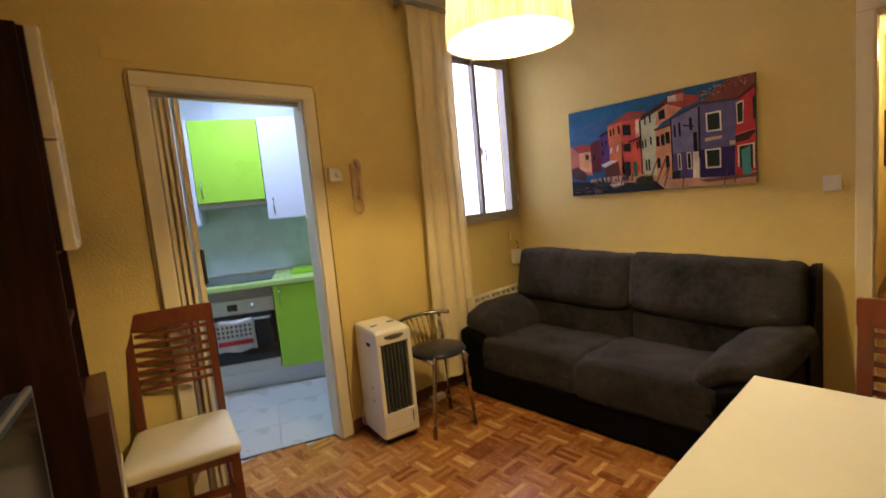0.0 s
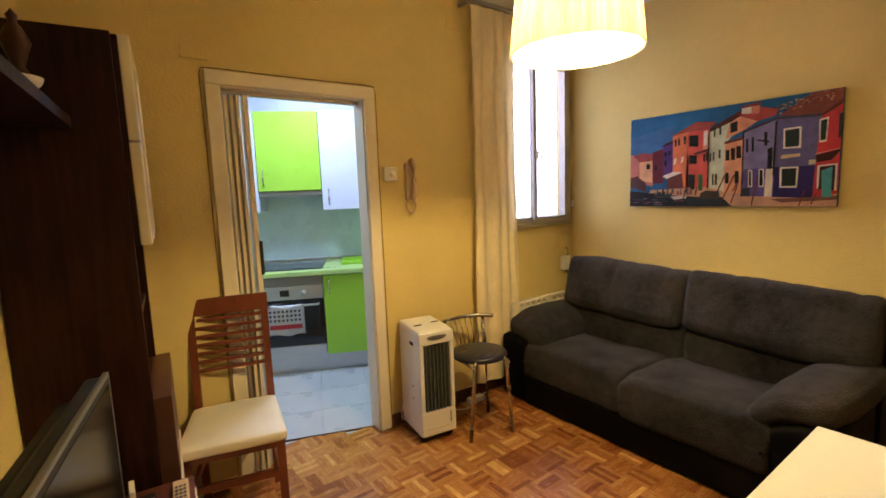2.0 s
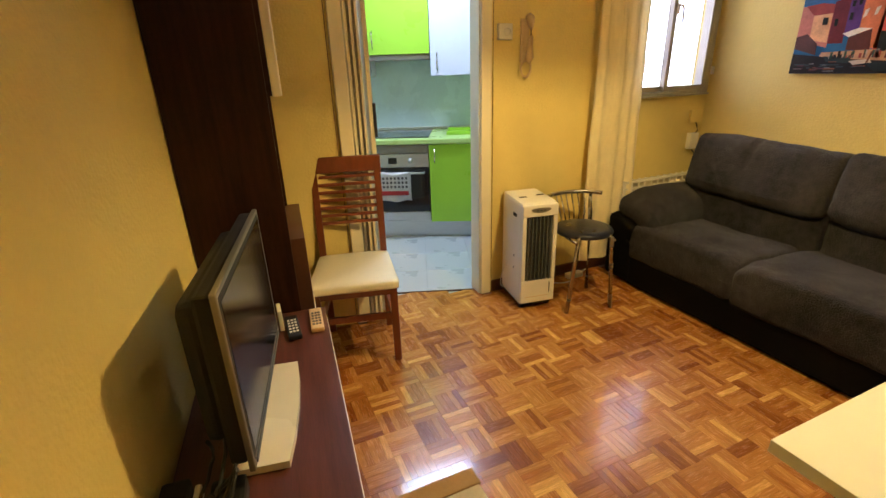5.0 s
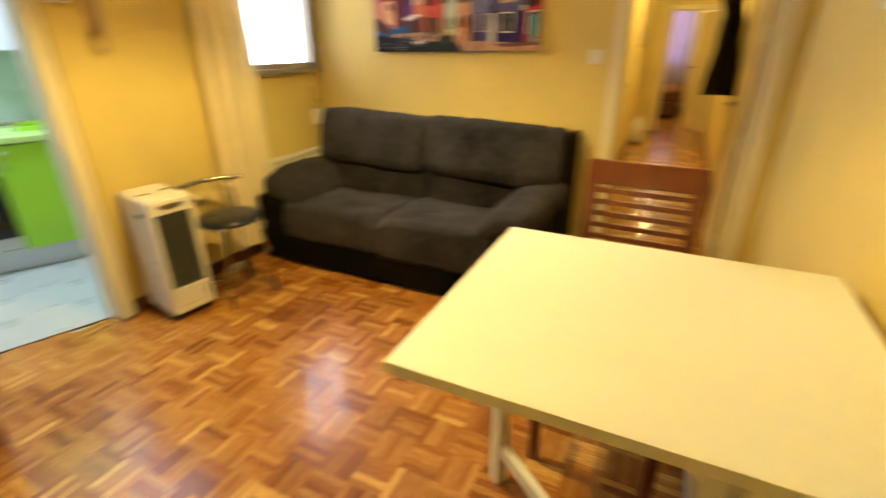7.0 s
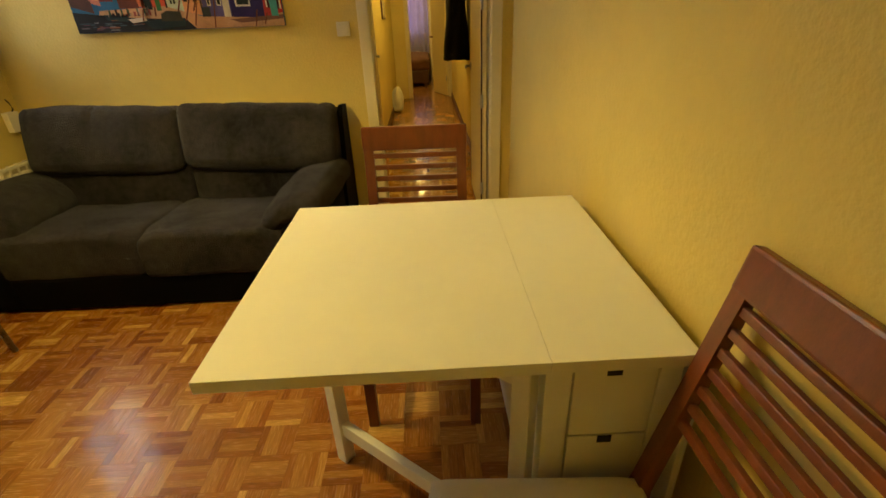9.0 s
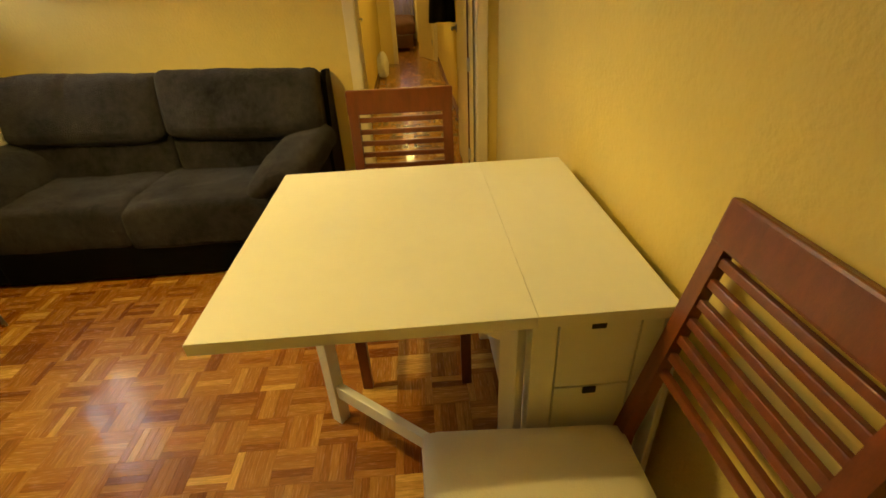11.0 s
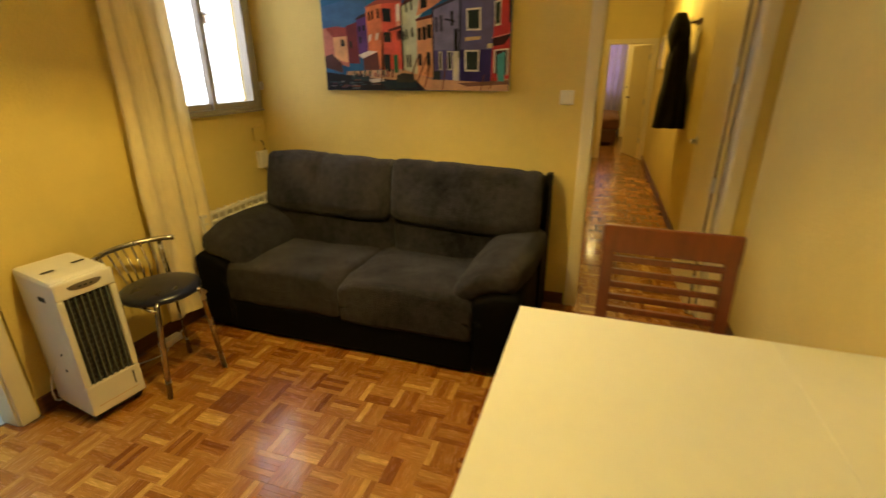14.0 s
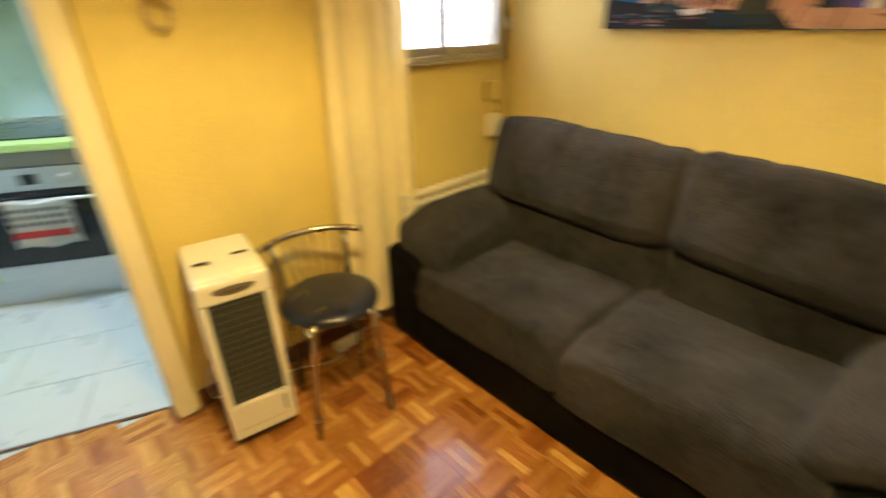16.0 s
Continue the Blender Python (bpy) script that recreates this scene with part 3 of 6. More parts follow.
for i, (y0, y1) in enumerate(((0.99, 1.845), (1.845, 2.69))):
    c, w = (y0 + y1) / 2, y1 - y0 - 0.004
    bm = bmesh.new()
    soft(bm, (0.19, w, 0.32), 0.06, (0.02, 0.0, 0.0), 24, None, 0.006, 21 + i)
    for v in bm.verts:
        x, y, z = v.co
        if x < 0:
            x += 0.006 * noise.noise((y * 6, z * 9, i)) + 0.008 * fold(y, z, 0.12 - 0.2 * i, -0.1, 0.3, 0.02, 0.2)
        v.co = pose(3.14, c, 0.45, 0, 6, 0) @ Vector((x, y, z))
    part("lumbar_cushion", bm, M_SOFA, sofa)
    bm = bmesh.new()
    soft(bm, (0.2, w, 0.32), 0.04, (0.014, 0.0, 0.004), 38, None, 0.007, 31 + i)
    tucks = ((0.03, 0.024), (-0.3, 0.012), (0.36, 0.01)) if i else ((0.2, 0.013), (0.33, 0.008), (-0.33, 0.016), (-0.05, 0.006))
    for v in bm.verts:
        x, y, z = v.co
        h = z / 0.16
        mid = 1 - abs(2 * y / w) ** 5
        if x < 0:
            x -= 0.034 * max(0.0, 1 - abs(h + 0.6) / 0.7) * mid - 0.04 * max(0.0, h) ** 1.5
            x += 0.007 * noise.noise((y * 4.5, z * 5, i)) + 0.0035 * noise.noise((y * 15, z * 8, i + 4))
            x += 0.012 * fold(y, z, -0.3 + 0.5 * i, -0.05, 0.9, 0.016, 0.12)
        z += -0.034 * mid * (h < 0) * -h + 0.006 * math.sin(y * 5 + i)
        for yt, dp in tucks:
            g = math.exp(-((y - yt - 0.08 * (0.16 - z)) / 0.018) ** 2) * max(0.0, h + 0.25) / 1.25
            x += dp * g if x < 0 else 0
            z -= 0.5 * dp * g
        p = pose(3.142, c, 0.71, 0, 7, 0) @ Vector((x, y, z))
        p.z += (0.004 + 0.036 * (p.y - 1.0) / 1.69) * max(0.0, h + 0.6) / 1.6
        p.z += 0.028 * max(0.0, -h) * max(0.0, p.y - 1.2) / 1.5
        v.co = p
    part("head_cushion", bm, M_SOFA, sofa)
for x in (2.6, 3.2):
    for y in (1.05, 2.7):
        boxpart("foot", (x - 0.03, y - 0.03, 0), (x + 0.03, y + 0.03, 0.025), 0.004, M_BLK, sofa)

# air cooler
cool = thing("air_cooler", pose(1.824, 2.705, 0, 0, 0, -9), "white upright evaporative air cooler with dark louvre grille", "air cooler")
bm = bmesh.new()
box(bm, (-0.106, -0.12, 0.03), (0.106, 0.165, 0.66), 0.02)
for v in bm.verts:
    if v.co.z > 0.6 and v.co.y < -0.06:
        v.co.z -= 0.012 * (-v.co.y - 0.06) / 0.06
part("body", bm, M_WPLASTIC, cool)
for nm, a, b in (("front_panel", (-0.107, -0.136, 0.045), (0.107, -0.112, 0.186)), ("front_panel", (-0.107, -0.136, 0.572), (0.107, -0.112, 0.642)),
                 ("front_stile", (-0.107, -0.1358, 0.184), (-0.081, -0.112, 0.574)), ("front_stile", (0.081, -0.1358, 0.184), (0.107, -0.112, 0.574))):
    boxpart(nm, a, b, 0.009, M_WPLASTIC, cool)
boxpart("grille_recess", (-0.082, -0.1225, 0.182), (0.082, -0.1205, 0.576), 0.0008, M_GAPSHADE, cool, "dark grille opening")
for k in range(7):
    boxpart("louvre", (-0.0715 + k * 0.0225, -0.1375, 0.187), (-0.066 + k * 0.0225, -0.1228, 0.571), 0.0015, M_LOUVRE, cool)
for k in range(15):
    boxpart("cross_vane", (-0.079, -0.127, 0.196 + k * 0.0255), (0.079, -0.1245, 0.2 + k * 0.0255), 0.0008, M_GRILLE, cool)
bm = bmesh.new()
prism(bm, [(0.06 * math.cos(a), 0.616 + (0.008 if math.sin(a) > 0 else 0.02) * math.sin(a)) for a in [k * math.tau / 24 for k in range(24)]], -0.1385, -0.135)
part("control_window", bm, M_SILVER, cool, "silver oval control window")
for k in range(3):
    boxpart("button", (-0.026 + k * 0.02, -0.1405, 0.606), (-0.014 + k * 0.02, -0.1382, 0.613), 0.001, M_GRILLE, cool)
boxpart("water_gauge", (0.07, -0.1378, 0.1), (0.076, -0.1355, 0.165), 0.0006, M_GRILLE, cool)
boxpart("drawer_seam", (-0.08, -0.1368, 0.082), (0.08, -0.1355, 0.085), 0.0004, M_AGED, cool)
# grip and top slots are dark plates coloured as shaded hollows
boxpart("side_grip", (-0.108, -0.05, 0.555), (-0.1055, 0.0, 0.575), 0.0006, M_GAPSHADE, cool, "dark plate painted as the shade in a hand grip")
for x, y in ((-0.06, -0.02), (0.055, 0.0)):
    boxpart("top_slot", (x - 0.022, y - 0.007, 0.6595), (x + 0.022, y + 0.007, 0.6615), 0.0006, M_GAPSHADE, cool)
boxpart("plinth", (-0.095, -0.112, 0.018), (0.095, 0.155, 0.032), 0.003, M_BLK, cool)
for x in (-0.08, 0.08):
    for y in (-0.09, 0.13):
        bm = bmesh.new()
        tube(bm, [(x - 0.012, y, 0.014), (x + 0.012, y, 0.014)], 0.014, 12)
        part("castor", bm, M_BLK, cool)
for z in (0.235, 0.31):
    boxpart("side_clip", (-0.1085, -0.03, z), (-0.105, -0.02, z + 0.01), 0.0008, M_GRILLE, cool)

# bar-back stool chair with round seat
st = thing("round_seat_chair", pose(2.09, 2.55, 0, 0, 0, -12.7), "chrome tube chair with round navy vinyl seat beside the air cooler", "chair")
bm = bmesh.new()
lathe(bm, [(0.001, 0.44), (0.14, 0.44), (0.162, 0.447), (0.166, 0.458), (0.16, 0.47), (0.13, 0.481), (0.06, 0.486), (0.001, 0.487)], 40)
part("seat", bm, M_BLKVINYL, st, "round padded navy vinyl seat")
for a, hi, lean in ((-125, 0.435, 0.0), (-55, 0.435, 0.0), (50, 0.622, 0.05), (130, 0.622, 0.05)):
    c, s = math.cos(radians(a)), math.sin(radians(a))
    bm = bmesh.new()
    if lean:
        tube(bm, [(c * 0.197, s * 0.178, 0.0), (c * 0.185, s * 0.185, 0.43), (c * 0.195, s * 0.19 + lean * 0.6, 0.55), (c * 0.21, s * 0.19 + lean, hi)], 0.012)
    else:
        tube(bm, [(c * 0.239, s * 0.167, 0.0), (c * 0.175, s * 0.172, 0.445), (c * 0.165, s * 0.165, 0.452), (c * 0.1, s * 0.1, 0.436)], 0.012)
    part("leg", bm, M_CHROME, st)
bm = bmesh.new()
arc = [(0.215 * math.cos(radians(a)), 0.03 + 0.19 * math.sin(radians(a)), 0.626) for a in range(35, 146, 10)]
tube(bm, arc, 0.012)
part("back_rail", bm, M_CHROME, st)
for k in range(6):
    a = radians(65 + k * 10)
    bm = bmesh.new()
    tube(bm, [(0.15 * math.cos(a), 0.15 * math.sin(a), 0.45), (0.19 * math.cos(a), 0.165 * math.sin(a), 0.52), (0.215 * math.cos(a), 0.03 + 0.19 * math.sin(a), 0.622)], 0.004, 8)
    part("back_spindle", bm, M_CHROME, st)
for s in (-1, 1):
    bm = bmesh.new()
    tube(bm, [(s * 0.115, -0.15, 0.43), (s * 0.125, 0.145, 0.43)], 0.007, 8)
    part("seat_rail", bm, M_CHROME, st)

# television wall: tall cabinet, bench, shelf, television
cab = thing("tall_cabinet", WEST, "tall dark wenge cabinet with cream gloss upper doors", "cabinet")
CD = 0.31
boxpart("side_panel", (0.004, 0.0, 0), (CD, 0.022, 1.89), 0.001, M_WENGE, cab)
boxpart("side_panel", (0.004, 0.50, 0), (CD, 0.522, 1.89), 0.001, M_WENGE, cab)
boxpart("back_panel", (0.002, 0.022, 0.05), (0.012, 0.50, 1.88), 0.001, M_WENGE, cab)
for z in (0.06, 0.45, 0.78, 1.04, 1.27, 1.57, 1.868):
    boxpart("shelf", (0.012, 0.022, z), (CD - 0.01, 0.50, z + 0.02), 0.001, M_WENGE, cab)
for z0, z1 in ((1.285, 1.585), (1.591, 1.885)):
    d = boxpart("upper_door", (CD + 0.016, 0.0, z0), (CD + 0.046, 0.522, z1), 0.005, M_CREAMDOOR, cab, "cream gloss door")
boxpart("door_carcass", (CD + 0.0005, 0.004, 1.287), (CD + 0.0155, 0.518, 1.883), 0.001, M_WENGE, cab)
boxpart("lower_block", (CD - 0.01, 0.024, 0.47), (CD + 0.05, 0.52, 0.8), 0.002, M_DARKWOOD, cab, "brown wood lower front")
boxpart("lower_drawer", (CD - 0.01, 0.024, 0.06), (CD + 0.056, 0.52, 0.465), 0.004, M_CREAMDOOR, cab, "cream gloss drawer front")

bench = thing("tv_bench", WEST, "low mahogany-brown television bench with cream drawer fronts", "tv bench")
BD, BH, B0, B1 = 0.395, 0.53, -1.3, -0.004
boxpart("top", (0.006, B0, BH - 0.025), (BD, B1, BH), 0.002, M_BENCH, bench)
boxpart("side", (0.006, B0, 0), (BD - 0.02, B0 + 0.022, BH - 0.025), 0.001, M_BENCH, bench)
boxpart("side", (0.006, B1 - 0.022, 0), (BD - 0.02, B1, BH - 0.025), 0.001, M_BENCH, bench)
boxpart("back", (0.006, B0 + 0.022, 0.05), (0.016, B1 - 0.022, BH - 0.025), 0.001, M_BENCH, bench)
boxpart("bottom", (0.016, B0 + 0.022, 0.05), (BD - 0.03, B1 - 0.022, 0.07), 0.001, M_BENCH, bench)
for k in range(3):
    boxpart("drawer", (BD - 0.02, B0 + 0.01 + k * 0.426, 0.075), (BD + 0.004, B0 + 0.431 + k * 0.426, BH - 0.035), 0.003, M_CREAMDOOR, bench, "cream gloss drawer front")

shelf = thing("wall_shelf", WEST, "dark wenge wall shelf on grey brackets above the television", "shelf")
boxpart("board", (0.002, -1.75, 1.62), (0.2, -0.003, 1.65), 0.0015, M_WENGE, shelf)
for y in (-0.66, -0.12, -1.5):
    boxpart("bracket", (0.002, y - 0.035, 1.585), (0.05, y + 0.035, 1.62), 0.008, M_GRILLE, shelf, "grey plastic shelf bracket")

TV = WEST @ pose(0.19, -0.53, BH, 0, 0, -4.8) @ Matrix.Diagonal((0.9, 0.93, 0.883, 1))
tv = thing("television", TV, "flat television with silver frame standing on the bench", "television")
boxpart("front_frame", (0.016, -0.3, 0.075), (0.03, 0.3, 0.532), 0.004, M_SILVER, tv, "silver plastic frame")
boxpart("screen", (0.0295, -0.277, 0.115), (0.0315, 0.277, 0.505), 0.0008, M_SCREEN, tv, "dark glossy screen")
boxpart("bezel", (0.0285, -0.29, 0.1), (0.0305, 0.287, 0.52), 0.0008, M_BLK, tv)
bm = bmesh.new()
box(bm, (-0.022, -0.292, 0.095), (0.016, 0.292, 0.525), 0.01)
box(bm, (-0.075, -0.25, 0.13), (-0.02, 0.25, 0.49), 0.024)
part("rear_housing", bm, M_BLK, tv)
boxpart("neck", (-0.04, -0.06, 0.02), (0.0, 0.06, 0.16), 0.01, M_BLK, tv)
bm = bmesh.new()
prism(bm, [(-0.08, -0.255), (0.05, -0.255), (0.06, -0.165), (0.064, -0.045), (0.06, 0.075), (0.05, 0.165), (-0.08, 0.165)], 0, 0.022, Matrix(((1, 0, 0, 0.04), (0, 0, 1, 0.02), (0, 1, 0, 0), (0, 0, 0, 1))))
part("stand_foot", bm, M_CREAMDOOR, tv, "pale flat stand foot")
boxpart("speaker_bar", (0.0292, -0.28, 0.082), (0.0335, 0.28, 0.096), 0.001, M_GRILLE, tv)


def remote(name, m, material, keys, label):
    t = thing(name, m, label, "remote control")
    boxpart("case", (-0.022, -0.075, 0), (0.022, 0.075, 0.018), 0.006, material, t)
    for i in range(5):
        for j in range(3):
            boxpart("key", (-0.015 + j * 0.011, -0.05 + i * 0.02, 0.0175), (-0.007 + j * 0.011, -0.04 + i * 0.02, 0.0195), 0.0008, keys, t)


remote("remote_control", WEST @ pose(0.278, -0.137, BH, 0, 0, 5), M_BLK, M_WPLASTIC, "black remote control with white keys on the bench")
remote("remote_control", WEST @ pose(0.358, -0.113, BH, 0, 0, 0), M_AGED, M_GRILLE, "ivory remote control with dark keys on the bench")

# lamp, curtain, window, radiator
pend = thing("pendant_lamp", pose(*LAMP), "lit pendant lamp with pleated cream fabric shade", "lamp")
bm = bmesh.new()
lathe(bm, [(0.2205, 0.0), (0.2135, 0.08), (0.204, 0.17), (0.192, 0.28)], 720, ripple=(0.016, 90))
part("shade", bm, M_SHADE, pend, "pleated cream fabric shade")
for r, z in ((0.2165, 0.004), (0.189, 0.276)):
    bm = bmesh.new()
    tube(bm, [(r * math.cos(a), r * math.sin(a), z) for a in [k * math.tau / 48 for k in range(48)]], 0.0018, 8, True)
    part("rim", bm, M_SHADE, pend)
bm = bmesh.new()
bmesh.ops.create_uvsphere(bm, u_segments=20, v_segments=12, radius=0.028, matrix=pose(0, 0, 0.19))
part("bulb", bm, M_BULB, pend, "lit bulb")
bm = bmesh.new()
tube(bm, [(0, 0, 0.21), (0, 0, 0.25)], 0.018, 14)
part("socket", bm, M_WPLASTIC, pend)
bm = bmesh.new()
tube(bm, [(0, 0, 0.245), (0, 0, TOP - LAMP[2] - 0.03)], 0.004, 8)
for k in range(3):
    a = k * math.tau / 3
    tube(bm, [(0, 0, 0.24), (0.198 * math.cos(a), 0.198 * math.sin(a), 0.278)], 0.002, 6)
part("cord", bm, M_WPLASTIC, pend)
bm = bmesh.new()
lathe(bm, [(0.001, TOP - LAMP[2] - 0.04), (0.03, TOP - LAMP[2] - 0.038), (0.05, TOP - LAMP[2] - 0.002)], 24)
part("ceiling_rose", bm, M_WPLASTIC, pend)


def curtain_mesh(x0, x1, y, z0, z1, folds, depth, flare=0.0, seed=0):
    """Hanging cloth with soft uneven folds that open out downwards."""
    bm = bmesh.new()
    nx, nz = folds * 16, 44
    rows = []
    for j in range(nz + 1):
        v = j / nz
        row = []
        for i in range(nx + 1):
            u = i / nx
            lean = 0.9 * noise.noise((u * 2.2, v * 1.2, seed)) + 0.5 * noise.noise((u * 5, v * 2.5, seed + 1))
            a = depth * (0.55 + 0.45 * (1 - v)) * (math.sin(u * folds * math.tau + 2.4 * lean) + 0.6 * lean)
            a += 0.006 * noise.noise((u * 9, v * 14, seed + 3)) + 0.003 * noise.noise((u * 26, v * 30, seed + 5))
            x = x0 + (x1 - x0) * u + flare * (1 - v) * (u - 0.35)
            x += 0.012 * noise.noise((u * 4, v * 5, seed + 7)) + 0.006 * noise.noise((u * 2, v * 17, seed + 9))
            row.append(bm.verts.new((x, y + a, z0 + (z1 - z0) * v)))
        rows.append(row)
    for a, b in zip(rows, rows[1:]):
        for i in range(nx):
            f = bm.faces.new((a[i], a[i + 1], b[i + 1], b[i]))
            f.smooth = True
    return bm


cur = thing("curtain", None, "cream sheer curtain gathered beside the window", "curtain")
part("cloth", curtain_mesh(2.325, 2.675, 2.812, 0.11, 2.545, 4, 0.012, 0.06), M_CURTAIN, cur)
rod = thing("curtain_rail", None, "slim dark curtain rail over the window", "curtain rail")
boxpart("rail", (2.28, 2.80, 2.55), (3.36, 2.83, 2.575), 0.004, M_ALU, rod)
for x in (2.3, 3.34):
    boxpart("rail_bracket", (x - 0.012, 2.82, 2.545), (x + 0.012, NORTH, 2.58), 0.003, M_ALU, rod)

win = thing("window_1", pose(0, NORTH, 0), "aluminium two-leaf window with white daylight behind", "window", kind="structure")
WX0, WX1, WZ0, WZ1, WM = 2.6, 3.35, 1.144, 2.34, 2.955
for a, b in (((WX0, -0.03, WZ0), (WX0 + 0.035, 0.06, WZ1)), ((WX1 - 0.035, -0.03, WZ0), (WX1, 0.06, WZ1)), ((WX0 + 0.035, -0.03, WZ0), (WX1 - 0.035, 0.06, WZ0 + 0.022)), ((WX0 + 0.035, -0.03, WZ1 - 0.035), (WX1 - 0.035, 0.06, WZ1))):
    boxpart("window_frame", a, b, 0.003, M_ALU, win)
for x0, x1, y in ((WX0 + 0.036, WM + 0.018, -0.004), (WM - 0.018, WX1 - 0.036, -0.028)):
    z0, z1 = WZ0 + 0.023, WZ1 - 0.036
    for a, b in (((x0, y, z0), (x0 + 0.032, y + 0.022, z1)), ((x1 - 0.032, y, z0), (x1, y + 0.022, z1)), ((x0 + 0.032, y, z0), (x1 - 0.032, y + 0.022, z0 + 0.032)), ((x0 + 0.032, y, z1 - 0.032), (x1 - 0.032, y + 0.022, z1))):
        boxpart("sash", a, b, 0.002, M_ALU, win)
    g = boxpart("pane", (x0 + 0.033, y + 0.009, z0 + 0.033), (x1 - 0.033, y + 0.013, z1 - 0.033), 0, M_GLASS, win)
    g.visible_shadow = False
bm = bmesh.new()
box(bm, (WM + 0.005, -0.036, 1.62), (WM + 0.025, -0.027, 1.68), 0.002)
tube(bm, [(WM + 0.015, -0.036, 1.665), (WM + 0.015, -0.055, 1.668), (WM + 0.03, -0.056, 1.655), (WM + 0.036, -0.056, 1.57)], 0.006, 8)
part("handle", bm, M_WPLASTIC, win, "pale lever handle")
boxpart("side_latch", (WX1 - 0.004, -0.042, 1.26), (WX1 + 0.02, -0.015, 1.31), 0.003, M_WPLASTIC, win)
boxpart("window_sill", (WX0 - 0.012, -0.036, WZ0 - 0.012), (WX1 + 0.01, -0.001, WZ0 - 0.0005), 0.003, M_ALU, win)

solo("backdrop", boxes_of(((2.56, 4.9, -1), (4.2, 4.95, 5))), M_SKYPANEL, "bright white courtyard light outside the window", "backdrop", "structure")
for nm, a, b in (("courtyard_wall", (2.555, 3.0, -1), (2.6, 4.9, 5)), ("courtyard_wall_2", (4.2, 3.0, -1), (4.3, 4.9, 5))):
    solo(nm, boxes_of((a, b)), M_COURT, "white painted courtyard wall", "wall", "structure")

rad = thing("radiator", None, "white ribbed radiator under the window behind the sofa", "radiator")
for k in range(12):
    x = 2.632 + k * 0.058
    bm = bmesh.new()
    box(bm, (x, 2.806, 0.12), (x + 0.014, 2.868, 0.612), 0.003)
    part("fin", bm, M_RAD, rad)
    if k < 11:
        boxpart("front_plate", (x + 0.0145, 2.808, 0.14), (x + 0.0575, 2.816, 0.512), 0.002, M_RAD, rad)
for z, h in ((0.13, 0.012), (0.518, 0.007), (0.562, 0.006), (0.608, 0.009)):
    boxpart("cross_bar", (2.628, 2.8035, z - h), (3.288, 2.83, z + h), 0.003, M_RAD, rad)
for x in (2.72, 3.2):
    boxpart("wall_hook", (x, 2.85, 0.45), (x + 0.02, NORTH, 0.48), 0.002, M_RAD, rad)

# canvas print
pic = thing("canvas_print", Matrix(((0, -1, 0, EAST - 0.002), (-1, 0, 0, 2.372), (0, 0, 1, 1.262), (0, 0, 0, 1))), "wide canvas print of coloured canal houses", "picture")
PW, PH = 1.135, 0.586
box_bm = bmesh.new()
box(box_bm, (0, 0, 0), (PW, 0.02, PH), 0.002)
part("canvas", box_bm, mat("print_sky_blue", (0.014, 0.115, 0.26), 0.6, 0.3, 2.5, 0.1, 400, spec=0.2), pic)
PAINT = {}


def paint(colour):
    key = tuple(colour)
    if key not in PAINT:
        grey = 0.3 * colour[0] + 0.6 * colour[1] + 0.1 * colour[2]
        PAINT[key] = mat("print_ink", tuple(0.95 * (grey + 0.84 * (k - grey)) for k in colour), 0.6, 0.25, 14, 0.1, 400, spec=0.2)
    return PAINT[key]


def patch(name, colour, layer, *pts):
    """A flat printed area on the canvas; points are shares of its width and height."""
    bm = bmesh.new()
    prism(bm, [(u * PW, v * PH) for u, v in pts], 0.0195, 0.0203 + layer * 0.0004)
    part(name, bm, paint(colour), pic)


def rect(name, colour, layer, u0, v0, u1, v1):
    patch(name, colour, layer, (u0, v0), (u1, v0), (u1, v1), (u0, v1))


patch("printed_haze", (0.026, 0.141, 0.352), 0, (0.001, 0.787), (0.264, 0.88), (0.267, 0.66), (0.14, 0.593), (0.004, 0.605))
patch("printed_house", (0.578, 0.162, 0.107), 1, (0.001, 0.59), (0.086, 0.602), (0.141, 0.515), (0.144, 0.224), (0.001, 0.306))
patch("printed_house", (0.776, 0.376, 0.141), 2, (0.059, 0.507), (0.138, 0.516), (0.141, 0.268), (0.061, 0.297))
patch("printed_roof", (0.376, 0.042, 0.03), 3, (0.016, 0.593), (0.086, 0.607), (0.14, 0.588), (0.141, 0.515), (0.059, 0.507))
patch("printed_house", (0.162, 0.013, 0.023), 2, (0.14, 0.607), (0.202, 0.637), (0.207, 0.257), (0.144, 0.26))
patch("printed_house", (0.107, 0.032, 0.205), 2, (0.202, 0.668), (0.258, 0.697), (0.262, 0.324), (0.206, 0.312))
patch("printed_roof", (0.045, 0.013, 0.026), 3, (0.194, 0.662), (0.223, 0.697), (0.257, 0.713), (0.258, 0.685), (0.202, 0.658))
patch("printed_house", (0.73, 0.171, 0.034), 2, (0.257, 0.762), (0.342, 0.792), (0.35, 0.21), (0.264, 0.19))
patch("printed_house", (0.687, 0.065, 0.021), 2, (0.342, 0.792), (0.452, 0.798), (0.451, 0.177), (0.333, 0.188))
patch("printed_house", (0.807, 0.305, 0.188), 3, (0.422, 0.696), (0.45, 0.772), (0.449, 0.593), (0.423, 0.586))
patch("printed_roof", (0.376, 0.054, 0.032), 4, (0.251, 0.763), (0.381, 0.878), (0.486, 0.855), (0.45, 0.794), (0.342, 0.787))
patch("printed_ledge", (0.117, 0.021, 0.016), 4, (0.374, 0.561), (0.445, 0.593), (0.449, 0.569), (0.38, 0.54))
